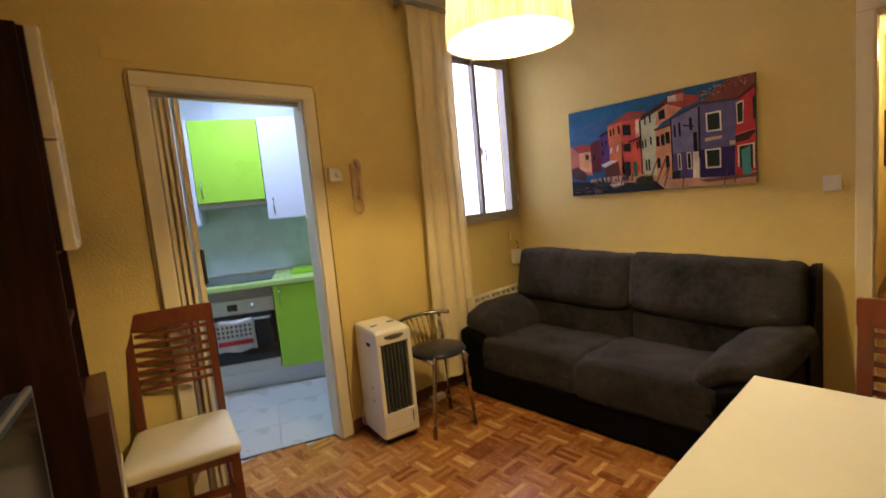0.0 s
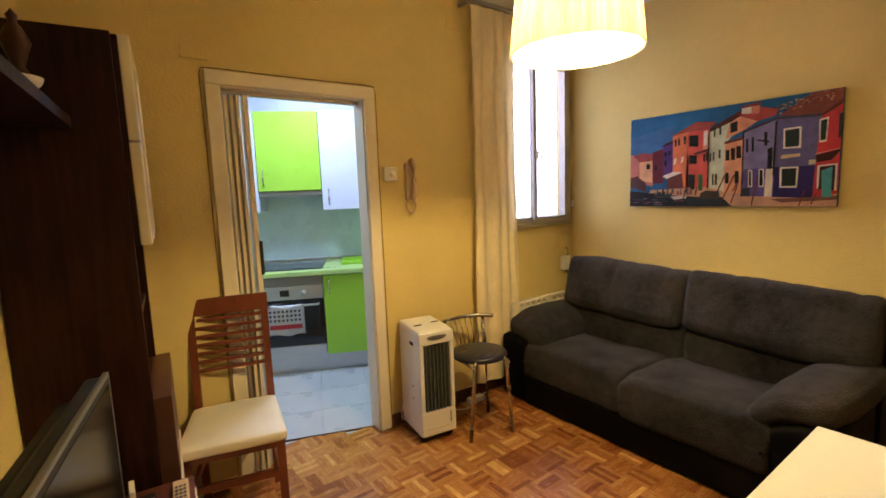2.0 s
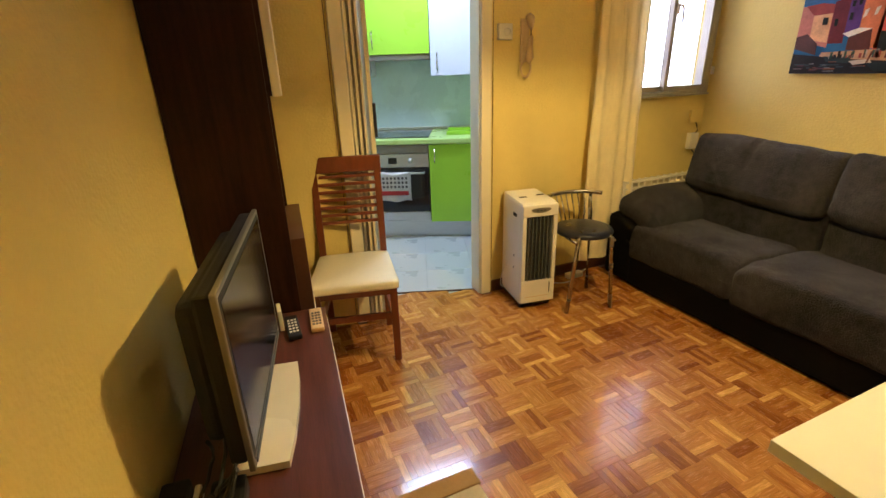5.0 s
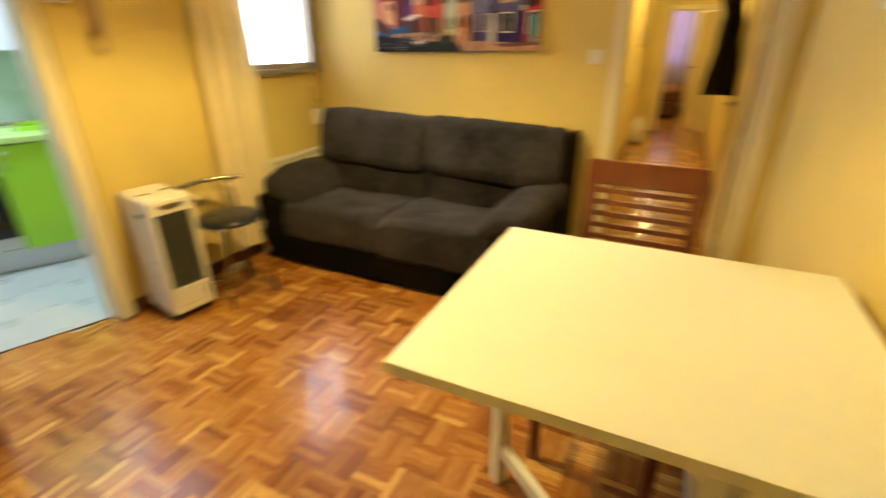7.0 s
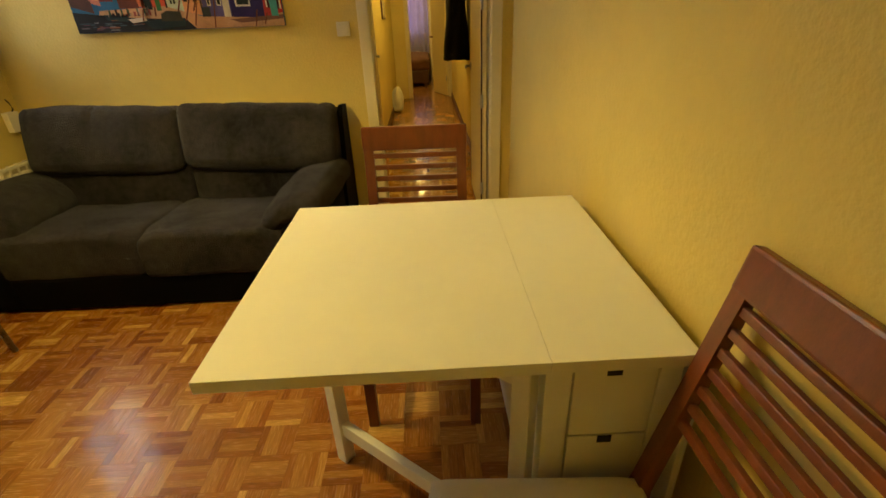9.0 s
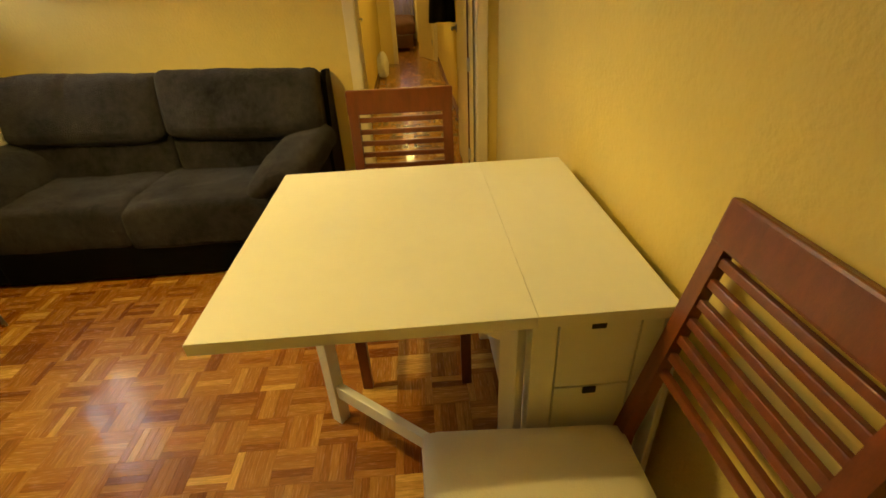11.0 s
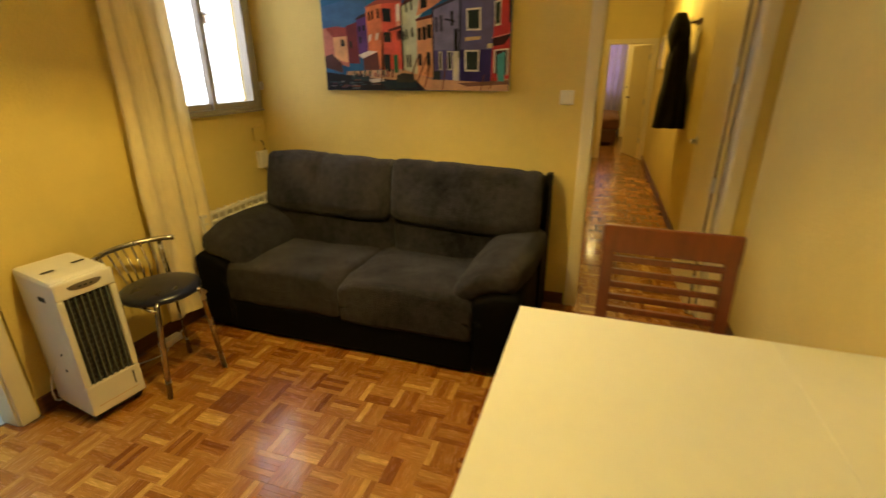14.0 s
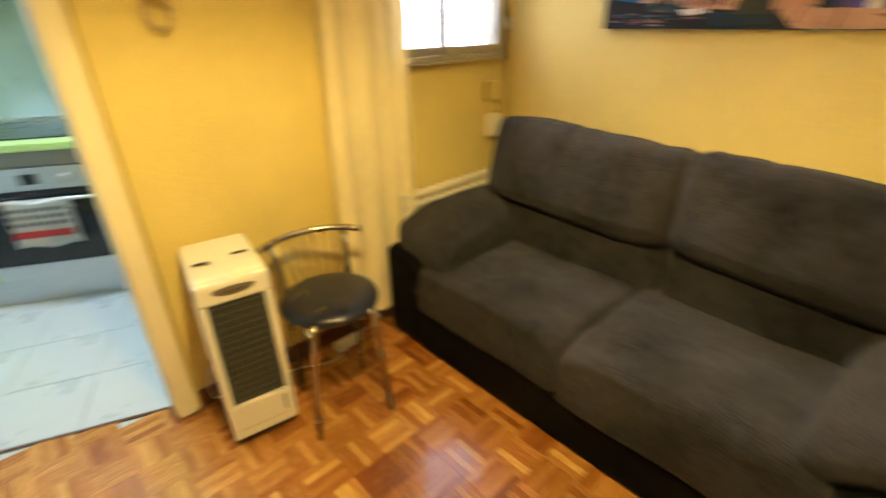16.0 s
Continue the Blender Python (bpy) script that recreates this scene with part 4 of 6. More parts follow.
patch("printed_awning", (0.791, 0.701, 0.61), 4, (0.201, 0.336), (0.264, 0.377), (0.313, 0.366), (0.228, 0.305))
patch("printed_shadow", (0.114, 0.026, 0.017), 3, (0.228, 0.303), (0.313, 0.363), (0.323, 0.193), (0.229, 0.196))
patch("printed_house", (0.552, 0.644, 0.434), 2, (0.451, 0.759), (0.562, 0.848), (0.559, 0.687), (0.534, 0.64), (0.538, 0.121), (0.452, 0.188))
patch("printed_roof", (0.098, 0.018, 0.014), 4, (0.464, 0.805), (0.603, 0.937), (0.601, 0.882), (0.56, 0.838), (0.451, 0.755))
patch("printed_house", (0.73, 0.27, 0.107), 3, (0.549, 0.825), (0.579, 0.889), (0.676, 0.81), (0.618, 0.743), (0.531, 0.668))
patch("printed_roof", (0.413, 0.045, 0.023), 4, (0.572, 0.899), (0.677, 0.942), (0.759, 0.896), (0.754, 0.844), (0.676, 0.808))
patch("printed_house", (0.761, 0.323, 0.122), 3, (0.531, 0.631), (0.615, 0.655), (0.623, 0.108), (0.531, 0.153))
patch("printed_ledge", (0.156, 0.03, 0.018), 4, (0.525, 0.644), (0.614, 0.679), (0.615, 0.65), (0.529, 0.622))
patch("printed_chimney", (0.61, 0.546, 0.456), 5, (0.602, 0.963), (0.644, 0.969), (0.646, 0.887), (0.603, 0.896))
patch("printed_chimney", (0.515, 0.162, 0.084), 5, (0.644, 0.969), (0.681, 0.975), (0.68, 0.878), (0.646, 0.885))
patch("printed_chimney_cap", (0.223, 0.032, 0.021), 6, (0.6, 0.968), (0.685, 0.987), (0.683, 0.956), (0.604, 0.948))
patch("printed_house", (0.202, 0.188, 0.381), 3, (0.615, 0.732), (0.758, 0.81), (0.756, 0.368), (0.618, 0.363))
patch("printed_house", (0.093, 0.072, 0.283), 3, (0.618, 0.363), (0.756, 0.368), (0.754, 0.075), (0.611, 0.099))
patch("printed_house", (0.112, 0.102, 0.254), 3, (0.758, 0.801), (0.924, 0.796), (0.913, 0.365), (0.756, 0.368))
patch("printed_house", (0.027, 0.014, 0.127), 3, (0.756, 0.368), (0.913, 0.365), (0.909, 0.072), (0.754, 0.075))
patch("printed_doorway", (0.687, 0.617, 0.445), 4, (0.719, 0.357), (0.75, 0.357), (0.749, 0.079), (0.717, 0.083))
patch("printed_roof", (0.216, 0.048, 0.03), 5, (0.763, 0.83), (0.885, 0.993), (0.999, 0.997), (0.999, 0.897), (0.926, 0.803))
patch("printed_eave", (0.054, 0.048, 0.089), 6, (0.615, 0.732), (0.757, 0.828), (0.926, 0.806), (0.922, 0.782), (0.758, 0.801), (0.616, 0.711))
patch("printed_house", (0.527, 0.013, 0.018), 4, (0.926, 0.806), (0.999, 0.9), (0.999, 0.089), (0.909, 0.072), (0.914, 0.409))
patch("printed_roof", (0.107, 0.016, 0.012), 5, (0.924, 0.799), (0.999, 0.918), (0.999, 0.869), (0.928, 0.781))
patch("printed_band", (0.042, 0.005, 0.008), 5, (0.914, 0.46), (0.999, 0.495), (0.999, 0.474), (0.971, 0.405), (0.915, 0.391))
patch("printed_band", (0.761, 0.188, 0.156), 6, (0.914, 0.467), (0.999, 0.502), (0.999, 0.493), (0.914, 0.458))
patch("printed_door_frame", (0.807, 0.73, 0.578), 5, (0.922, 0.362), (0.994, 0.373), (0.994, 0.142), (0.924, 0.162))
patch("printed_door", (0.051, 0.01, 0.012), 6, (0.93, 0.352), (0.986, 0.36), (0.987, 0.142), (0.93, 0.156))
patch("printed_cloth", (0.023, 0.342, 0.352), 7, (0.938, 0.315), (0.976, 0.347), (0.977, 0.085), (0.944, 0.089))
patch("printed_window_frame", (0.807, 0.73, 0.578), 5, (0.784, 0.712), (0.854, 0.716), (0.856, 0.527), (0.787, 0.53))
patch("printed_window", (0.009, 0.023, 0.016), 6, (0.791, 0.696), (0.847, 0.701), (0.848, 0.543), (0.794, 0.544))
patch("printed_window_frame", (0.807, 0.73, 0.578), 5, (0.777, 0.364), (0.851, 0.363), (0.849, 0.174), (0.779, 0.176))
patch("printed_window", (0.009, 0.023, 0.016), 6, (0.785, 0.35), (0.844, 0.349), (0.843, 0.189), (0.787, 0.191))
patch("printed_window_frame", (0.807, 0.73, 0.578), 5, (0.919, 0.758), (0.952, 0.771), (0.949, 0.565), (0.923, 0.558))
patch("printed_window", (0.01, 0.032, 0.018), 6, (0.924, 0.746), (0.948, 0.757), (0.946, 0.58), (0.926, 0.575))
patch("printed_window", (0.01, 0.021, 0.016), 6, (0.988, 0.784), (0.999, 0.794), (0.999, 0.589), (0.99, 0.588))
patch("printed_sign", (0.61, 0.402, 0.171), 6, (0.779, 0.473), (0.854, 0.479), (0.855, 0.452), (0.78, 0.441))
patch("printed_sign", (0.61, 0.515, 0.262), 6, (0.889, 0.416), (0.914, 0.416), (0.914, 0.376), (0.89, 0.375))
patch("printed_lamp_post", (0.007, 0.006, 0.01), 7, (0.75, 0.791), (0.758, 0.793), (0.755, 0.294), (0.748, 0.295))
patch("printed_lantern", (0.007, 0.006, 0.01), 7, (0.723, 0.543), (0.742, 0.553), (0.744, 0.354), (0.725, 0.356))
patch("printed_bracket", (0.007, 0.006, 0.01), 7, (0.677, 0.641), (0.729, 0.614), (0.729, 0.599), (0.677, 0.625))
patch("printed_gutter", (0.016, 0.008, 0.021), 7, (0.612, 0.733), (0.618, 0.735), (0.621, 0.099), (0.614, 0.099))
patch("printed_gutter", (0.027, 0.01, 0.009), 7, (0.446, 0.756), (0.453, 0.759), (0.456, 0.188), (0.449, 0.188))
patch("printed_bridge", (0.098, 0.032, 0.027), 4, (0.001, 0.327), (0.047, 0.353), (0.101, 0.263), (0.104, 0.164), (0.002, 0.225))
patch("printed_quay", (0.552, 0.287, 0.138), 5, (0.131, 0.185), (0.446, 0.202), (0.611, 0.108), (0.909, 0.076), (0.999, 0.115), (0.999, 0.002), (0.533, 0.006), (0.119, 0.122))
patch("printed_quay_shade", (0.188, 0.08, 0.054), 6, (0.74, 0.071), (0.999, 0.098), (0.999, 0.062), (0.792, 0.04))
patch("printed_water", (0.013, 0.012, 0.018), 6, (0.001, 0.179), (0.261, 0.12), (0.532, 0.085), (0.573, 0.003), (0.001, 0.002))
patch("printed_boat", (0.012, 0.03, 0.037), 7, (0.322, 0.087), (0.526, 0.1), (0.522, 0.031), (0.361, 0.016))
patch("printed_boat", (0.61, 0.527, 0.456), 7, (0.253, 0.106), (0.334, 0.119), (0.346, 0.089), (0.274, 0.073))
patch("printed_boat", (0.021, 0.045, 0.051), 7, (0.145, 0.151), (0.261, 0.134), (0.252, 0.087), (0.159, 0.102))
patch("printed_tub", (0.048, 0.042, 0.019), 8, (0.416, 0.141), (0.446, 0.166), (0.51, 0.154), (0.513, 0.078), (0.412, 0.078))
patch("printed_cafe_table", (0.021, 0.032, 0.045), 7, (0.615, 0.182), (0.653, 0.181), (0.653, 0.099), (0.613, 0.104))
patch("printed_window", (0.008, 0.012, 0.009), 7, (0.348, 0.75), (0.394, 0.74), (0.396, 0.624), (0.35, 0.633))
patch("printed_window", (0.008, 0.012, 0.009), 7, (0.351, 0.543), (0.391, 0.536), (0.392, 0.447), (0.352, 0.452))
patch("printed_window", (0.008, 0.012, 0.009), 7, (0.348, 0.34), (0.383, 0.337), (0.385, 0.179), (0.35, 0.18))
patch("printed_window", (0.008, 0.012, 0.009), 7, (0.269, 0.724), (0.279, 0.722), (0.28, 0.646), (0.27, 0.648))
patch("printed_window", (0.008, 0.012, 0.009), 7, (0.288, 0.732), (0.297, 0.73), (0.298, 0.654), (0.289, 0.656))
patch("printed_window", (0.008, 0.012, 0.009), 7, (0.319, 0.748), (0.329, 0.745), (0.33, 0.659), (0.321, 0.661))
patch("printed_window", (0.008, 0.012, 0.009), 7, (0.425, 0.546), (0.434, 0.545), (0.435, 0.464), (0.427, 0.465))
patch("printed_window", (0.008, 0.012, 0.009), 7, (0.438, 0.557), (0.446, 0.556), (0.447, 0.473), (0.44, 0.474))
patch("printed_window", (0.008, 0.012, 0.009), 7, (0.457, 0.543), (0.464, 0.542), (0.466, 0.46), (0.458, 0.461))
patch("printed_window", (0.008, 0.012, 0.009), 7, (0.473, 0.556), (0.48, 0.555), (0.481, 0.468), (0.474, 0.469))
patch("printed_window", (0.008, 0.012, 0.009), 7, (0.502, 0.572), (0.51, 0.571), (0.511, 0.486), (0.503, 0.487))
patch("printed_window", (0.008, 0.012, 0.009), 7, (0.473, 0.331), (0.48, 0.33), (0.482, 0.22), (0.474, 0.22))
patch("printed_window", (0.008, 0.012, 0.009), 7, (0.488, 0.334), (0.496, 0.333), (0.498, 0.219), (0.489, 0.219))
patch("printed_window", (0.008, 0.012, 0.009), 7, (0.535, 0.567), (0.553, 0.563), (0.554, 0.458), (0.536, 0.461))
patch("printed_window", (0.008, 0.012, 0.009), 7, (0.56, 0.579), (0.579, 0.575), (0.581, 0.459), (0.561, 0.462))
patch("printed_window", (0.008, 0.012, 0.009), 7, (0.584, 0.595), (0.606, 0.591), (0.608, 0.472), (0.586, 0.475))
patch("printed_window", (0.008, 0.012, 0.009), 7, (0.536, 0.34), (0.553, 0.339), (0.555, 0.231), (0.538, 0.232))
patch("printed_window", (0.008, 0.012, 0.009), 7, (0.581, 0.353), (0.6, 0.351), (0.602, 0.228), (0.583, 0.229))
patch("printed_window", (0.008, 0.012, 0.009), 7, (0.628, 0.652), (0.637, 0.65), (0.639, 0.524), (0.63, 0.525))
patch("printed_window", (0.008, 0.012, 0.009), 7, (0.652, 0.667), (0.662, 0.664), (0.664, 0.528), (0.654, 0.529))
patch("printed_window", (0.008, 0.012, 0.009), 7, (0.705, 0.7), (0.719, 0.697), (0.721, 0.573), (0.707, 0.576))
patch("printed_window", (0.008, 0.012, 0.009), 7, (0.104, 0.484), (0.125, 0.481), (0.126, 0.42), (0.104, 0.422))
patch("printed_window", (0.008, 0.012, 0.009), 7, (0.211, 0.6), (0.223, 0.598), (0.223, 0.551), (0.212, 0.553))
patch("printed_window", (0.008, 0.012, 0.009), 7, (0.236, 0.608), (0.248, 0.606), (0.248, 0.559), (0.237, 0.561))
patch("printed_window", (0.008, 0.012, 0.009), 7, (0.155, 0.465), (0.168, 0.464), (0.169, 0.403), (0.156, 0.405))
patch("printed_window", (0.008, 0.012, 0.009), 7, (0.213, 0.505), (0.224, 0.504), (0.225, 0.445), (0.213, 0.446))
patch("printed_window", (0.008, 0.012, 0.009), 7, (0.474, 0.792), (0.481, 0.79), (0.482, 0.704), (0.475, 0.706))
patch("printed_window", (0.008, 0.012, 0.009), 7, (0.5, 0.807), (0.509, 0.804), (0.51, 0.719), (0.502, 0.721))
patch("printed_window", (0.008, 0.012, 0.009), 7, (0.553, 0.818), (0.585, 0.836), (0.587, 0.739), (0.554, 0.726))
patch("printed_window_frame", (0.807, 0.73, 0.578), 6, (0.643, 0.355), (0.66, 0.353), (0.663, 0.191), (0.646, 0.191))
patch("printed_window", (0.008, 0.012, 0.009), 7, (0.647, 0.344), (0.656, 0.343), (0.659, 0.199), (0.649, 0.199))
patch("printed_window_frame", (0.807, 0.73, 0.578), 6, (0.689, 0.36), (0.711, 0.358), (0.713, 0.189), (0.692, 0.19))
patch("printed_window", (0.008, 0.012, 0.009), 7, (0.693, 0.35), (0.707, 0.348), (0.71, 0.197), (0.695, 0.197))
patch("printed_shutter", (0.021, 0.156, 0.045), 7, (0.402, 0.335), (0.424, 0.333), (0.426, 0.167), (0.404, 0.168))
patch("printed_shutter", (0.807, 0.73, 0.578), 7, (0.268, 0.514), (0.283, 0.526), (0.276, 0.464), (0.264, 0.452))
patch("printed_shutter", (0.807, 0.73, 0.578), 7, (0.309, 0.526), (0.323, 0.538), (0.317, 0.477), (0.305, 0.465))
patch("printed_window_frame", (0.807, 0.73, 0.578), 6, (0.424, 0.772), (0.442, 0.783), (0.442, 0.637), (0.424, 0.626))
patch("printed_mooring_post", (0.156, 0.034, 0.016), 8, (0.498, 0.154), (0.505, 0.154), (0.538, 0.313), (0.531, 0.313))
patch("printed_mooring_post", (0.156, 0.034, 0.016), 8, (0.525, 0.074), (0.532, 0.074), (0.584, 0.319), (0.578, 0.32))
patch("printed_mooring_post", (0.156, 0.034, 0.016), 8, (0.565, 0.032), (0.572, 0.032), (0.6, 0.22), (0.595, 0.22))
patch("printed_mooring_post", (0.156, 0.034, 0.016), 8, (0.66, 0.009), (0.666, 0.01), (0.688, 0.3), (0.683, 0.3))
patch("printed_mooring_post", (0.156, 0.034, 0.016), 8, (0.858, 0.008), (0.863, 0.008), (0.88, 0.145), (0.875, 0.145))
patch("printed_mooring_post", (0.156, 0.034, 0.016), 8, (0.903, 0.02), (0.908, 0.02), (0.926, 0.116), (0.921, 0.116))
patch("printed_mooring_post", (0.156, 0.034, 0.016), 8, (0.386, 0.123), (0.394, 0.123), (0.399, 0.201), (0.392, 0.202))
patch("printed_mooring_post", (0.156, 0.034, 0.016), 8, (0.571, 0.152), (0.578, 0.152), (0.6, 0.245), (0.594, 0.245))
patch("printed_mooring_post", (0.156, 0.034, 0.016), 8, (0.322, 0.089), (0.33, 0.089), (0.34, 0.181), (0.333, 0.181))
pr = random.Random(12)
for k in range(26):
    u, v = pr.uniform(0.01, 0.3), pr.uniform(0.015, 0.1)
    rect("printed_ripple", pr.choice(((0.3, 0.09, 0.04), (0.03, 0.07, 0.1), (0.2, 0.2, 0.22), (0.12, 0.04, 0.08))), 7, u, v, u + pr.uniform(0.015, 0.05), v + pr.uniform(0.005, 0.012))
for k in range(90):
    u = pr.uniform(0.74, 0.995)
    v = 0.84 + (u - 0.74) * 0.3 + pr.uniform(0.0, 0.09)
    if v < 0.985:
        rect("printed_roof_tile", pr.choice(((0.5, 0.3, 0.2), (0.32, 0.11, 0.07), (0.1, 0.03, 0.025))), 6, u, v, min(0.998, u + pr.uniform(0.004, 0.011)), v + 0.009)
for k in range(26):
    u = pr.uniform(0.14, 0.36)
    rect("printed_quay_clutter", pr.choice(((0.03, 0.02, 0.02), (0.45, 0.36, 0.28), (0.3, 0.05, 0.04), (0.04, 0.09, 0.06))), 7, u, 0.13, u + pr.uniform(0.004, 0.014), 0.13 + pr.uniform(0.02, 0.07))

# ---- kitchen ----


def bow_handle(parent, x, z0, z1, y, material=None):
    bm = bmesh.new()
    tube(bm, [(x, y, z0), (x, y - 0.018, z0 + 0.012), (x, y - 0.026, (z0 + z1) / 2), (x, y - 0.018, z1 - 0.012), (x, y, z1)], 0.005, 8)
    part("handle", bm, material or M_CHROME, parent, "chrome bow handle")


def base_unit(name, x0, x1, front, label):
    t = thing(name, KIT, label, "cabinet", "kitchen base units")
    boxpart("carcass", (x0 + 0.001, -0.03, 0.142), (x1 - 0.001, 0.555, 0.794), 0.001, M_KWHITE, t)
    d = boxpart("door", (x0 + 0.002, -0.05, 0.145), (x1 - 0.002, -0.031, 0.788), 0.002, front, t, "lime green laminate door")
    bow_handle(d, x0 + 0.045, 0.64, 0.76, -0.05)


base_unit("base_cabinet", 0.062, 0.52, M_GREEN, "lime green kitchen base cabinet with chrome handle")
base_unit("base_cabinet", -1.0, -0.545, M_GREEN, "lime green kitchen base cabinet beside the oven")
base_unit("base_cabinet", 0.522, 0.84, M_GREEN, "lime green kitchen base cabinet by the side wall")
oven = thing("oven", KIT, "built-in steel oven with black glass door under the worktop", "oven")
boxpart("housing", (-0.54, -0.03, 0.158), (0.058, 0.55, 0.794), 0.001, M_STEEL, oven)
boxpart("filler_strip", (-0.54, -0.048, 0.722), (0.058, -0.031, 0.79), 0.002, M_SILVER, oven)
cp = boxpart("control_panel", (-0.54, -0.055, 0.612), (0.058, -0.031, 0.718), 0.003, M_STEEL, oven)
boxpart("display", (-0.27, -0.0575, 0.64), (-0.2, -0.0552, 0.69), 0.0008, M_OVENGL, cp, "small black clock display")
for x in (-0.43, -0.09):
    bm = bmesh.new()
    lathe(bm, [(0.02, 0), (0.019, 0.018), (0.012, 0.024), (0.001, 0.025)], 20, pose(x, -0.055, 0.665, 90))
    part("knob", bm, M_STEEL, cp)
od = boxpart("oven_door", (-0.54, -0.056, 0.238), (0.058, -0.031, 0.608), 0.003, M_OVENGL, oven, "black glass oven door")
bm = bmesh.new()
tube(bm, [(-0.5, -0.056, 0.57), (-0.5, -0.09, 0.57), (0.02, -0.09, 0.57), (0.02, -0.056, 0.57)], 0.009, 10)
part("door_handle", bm, M_STEEL, od, "steel bar handle")
boxpart("lower_panel", (-0.54, -0.052, 0.16), (0.058, -0.031, 0.234), 0.003, M_STEEL, oven)
tow = thing("tea_towel", KIT, "white patterned tea towel with red band hung on the oven handle", "towel")
bm = bmesh.new()
rows = []
for j in range(13):
    v = j / 12
    rows.append([bm.verts.new((-0.36 + 0.27 * i / 10, -0.104 + 0.004 * math.sin(i * 1.3 + 2 * v) , 0.578 - 0.235 * v + 0.008 * math.sin(i * 0.9))) for i in range(11)])
top = [bm.verts.new((v.co.x, -0.076, v.co.z - 0.06)) for v in rows[0]]
for a, b in zip([top] + rows, rows):
    if a is not b:
        for i in range(10):
            f = bm.faces.new((a[i], a[i + 1], b[i + 1], b[i]))
            f.smooth = True
bmesh.ops.solidify(bm, geom=bm.faces[:], thickness=0.003)
part("cloth", bm, M_TOWEL, tow)
boxpart("red_band", (-0.352, -0.1125, 0.395), (-0.11, -0.1095, 0.43), 0.001, M_RED, tow, "dark red woven band")
for r in range(3):
    for k in range(8):
        boxpart("motif", (-0.35 + k * 0.031, -0.1125, 0.455 + r * 0.035), (-0.333 + k * 0.031, -0.11, 0.474 + r * 0.035), 0.0006, M_GRILLE, tow)
plinth = boxes_of(((-1.0, 0.0, 0.0), (0.84, 0.02, 0.142)))
solo("plinth", plinth, M_STEEL, "brushed grey plinth under the kitchen units", "plinth", "", KIT)
wt = thing("worktop", KIT, "light green laminate kitchen worktop", "worktop")
boxpart("slab", (-1.0, -0.075, 0.795), (0.84, 0.558, 0.835), 0.008, M_GREEN2, wt)
boxpart("upstand", (-1.0, 0.535, 0.8355), (0.84, 0.556, 0.86), 0.004, M_STEEL, wt, "metal upstand strip")
hob = thing("hob", KIT, "black glass ceramic hob set in the worktop", "hob")
boxpart("glass", (-0.53, 0.01, 0.8355), (0.06, 0.5, 0.842), 0.002, M_OVENGL, hob)
for x, y, r in ((-0.4, 0.13, 0.075), (-0.1, 0.13, 0.09), (-0.4, 0.38, 0.09), (-0.1, 0.38, 0.075)):
    bm = bmesh.new()
    tube(bm, [(x + r * math.cos(a), y + r * math.sin(a), 0.8421) for a in [k * math.tau / 32 for k in range(32)]], 0.0012, 6, True)
    part("ring", bm, M_GRILLE, hob)
dish = thing("washing_up_tray", KIT, "bright green plastic tray on the worktop", "tray")
boxpart("base", (0.2, 0.14, 0.8355), (0.5, 0.4, 0.842), 0.002, M_GREEN, dish)
for a, b in (((0.2, 0.14, 0.842), (0.5, 0.15, 0.865)), ((0.2, 0.39, 0.842), (0.5, 0.4, 0.865)), ((0.2, 0.15, 0.842), (0.21, 0.39, 0.865)), ((0.49, 0.15, 0.842), (0.5, 0.39, 0.865))):
    boxpart("rim", a, b, 0.003, M_GREEN, dish)
solo("splashback", boxes_of(((-1.0, 0.548, 0.86), (1.05, 0.558, 1.6))), M_KTILE, "pale grey-green splashback behind the worktop", "splashback", "structure", KIT)


def wall_unit(x0, x1, z0, z1, front, label, hx):
    t = thing("wall_cabinet", KIT, label, "cabinet", "kitchen wall units")
    boxpart("carcass", (x0 + 0.001, 0.24, z0), (x1 - 0.001, 0.555, z1), 0.001, M_KWHITE, t)
    d = boxpart("door", (x0 + 0.0015, 0.22, z0 - 0.003), (x1 - 0.0015, 0.239, z1), 0.002, front, t, "laminate door")
    bow_handle(d, hx, z0 + 0.04, z0 + 0.17, 0.22)


wall_unit(-0.42, 0.078, 1.468, 2.1, M_GREEN, "lime green kitchen wall cabinet above the hob", -0.375)
wall_unit(-0.92, -0.422, 1.3, 2.1, M_KWHITE, "white kitchen wall cabinet beside the green one", -0.47)
wall_unit(0.081, 0.58, 1.3, 2.105, M_KWHITE, "white kitchen wall cabinet with chrome handle", 0.135)
hood = thing("extractor_hood", KIT, "slim steel extractor hood below the green cabinet", "extractor hood")
boxpart("body", (-0.42, 0.25, 1.42), (0.076, 0.55, 1.465), 0.004, M_STEEL, hood)
boxpart("visor", (-0.42, 0.236, 1.425), (0.076, 0.249, 1.46), 0.003, M_SILVER, hood)
bag = thing("plastic_bag", KIT, "small crumpled blue plastic bag on the kitchen floor", "bag")
bm = bmesh.new()
soft(bm, (0.13, 0.13, 0.1), 0.045, (0.01, 0.01, 0.01), 8, pose(0.47, -0.16, 0.052), 0.03, 3)
part("crumpled_film", bm, M_BLUEBAG, bag)
# unseen lamp body, added to go with the kitchen fill
cl = thing("added_kitchen_lamp", None, "unseen flat white lamp body added under the kitchen ceiling", "lamp")
boxpart("body", (1.0, 3.6, 2.475), (2.0, 3.9, 2.5), 0.004, M_KWHITE, cl)

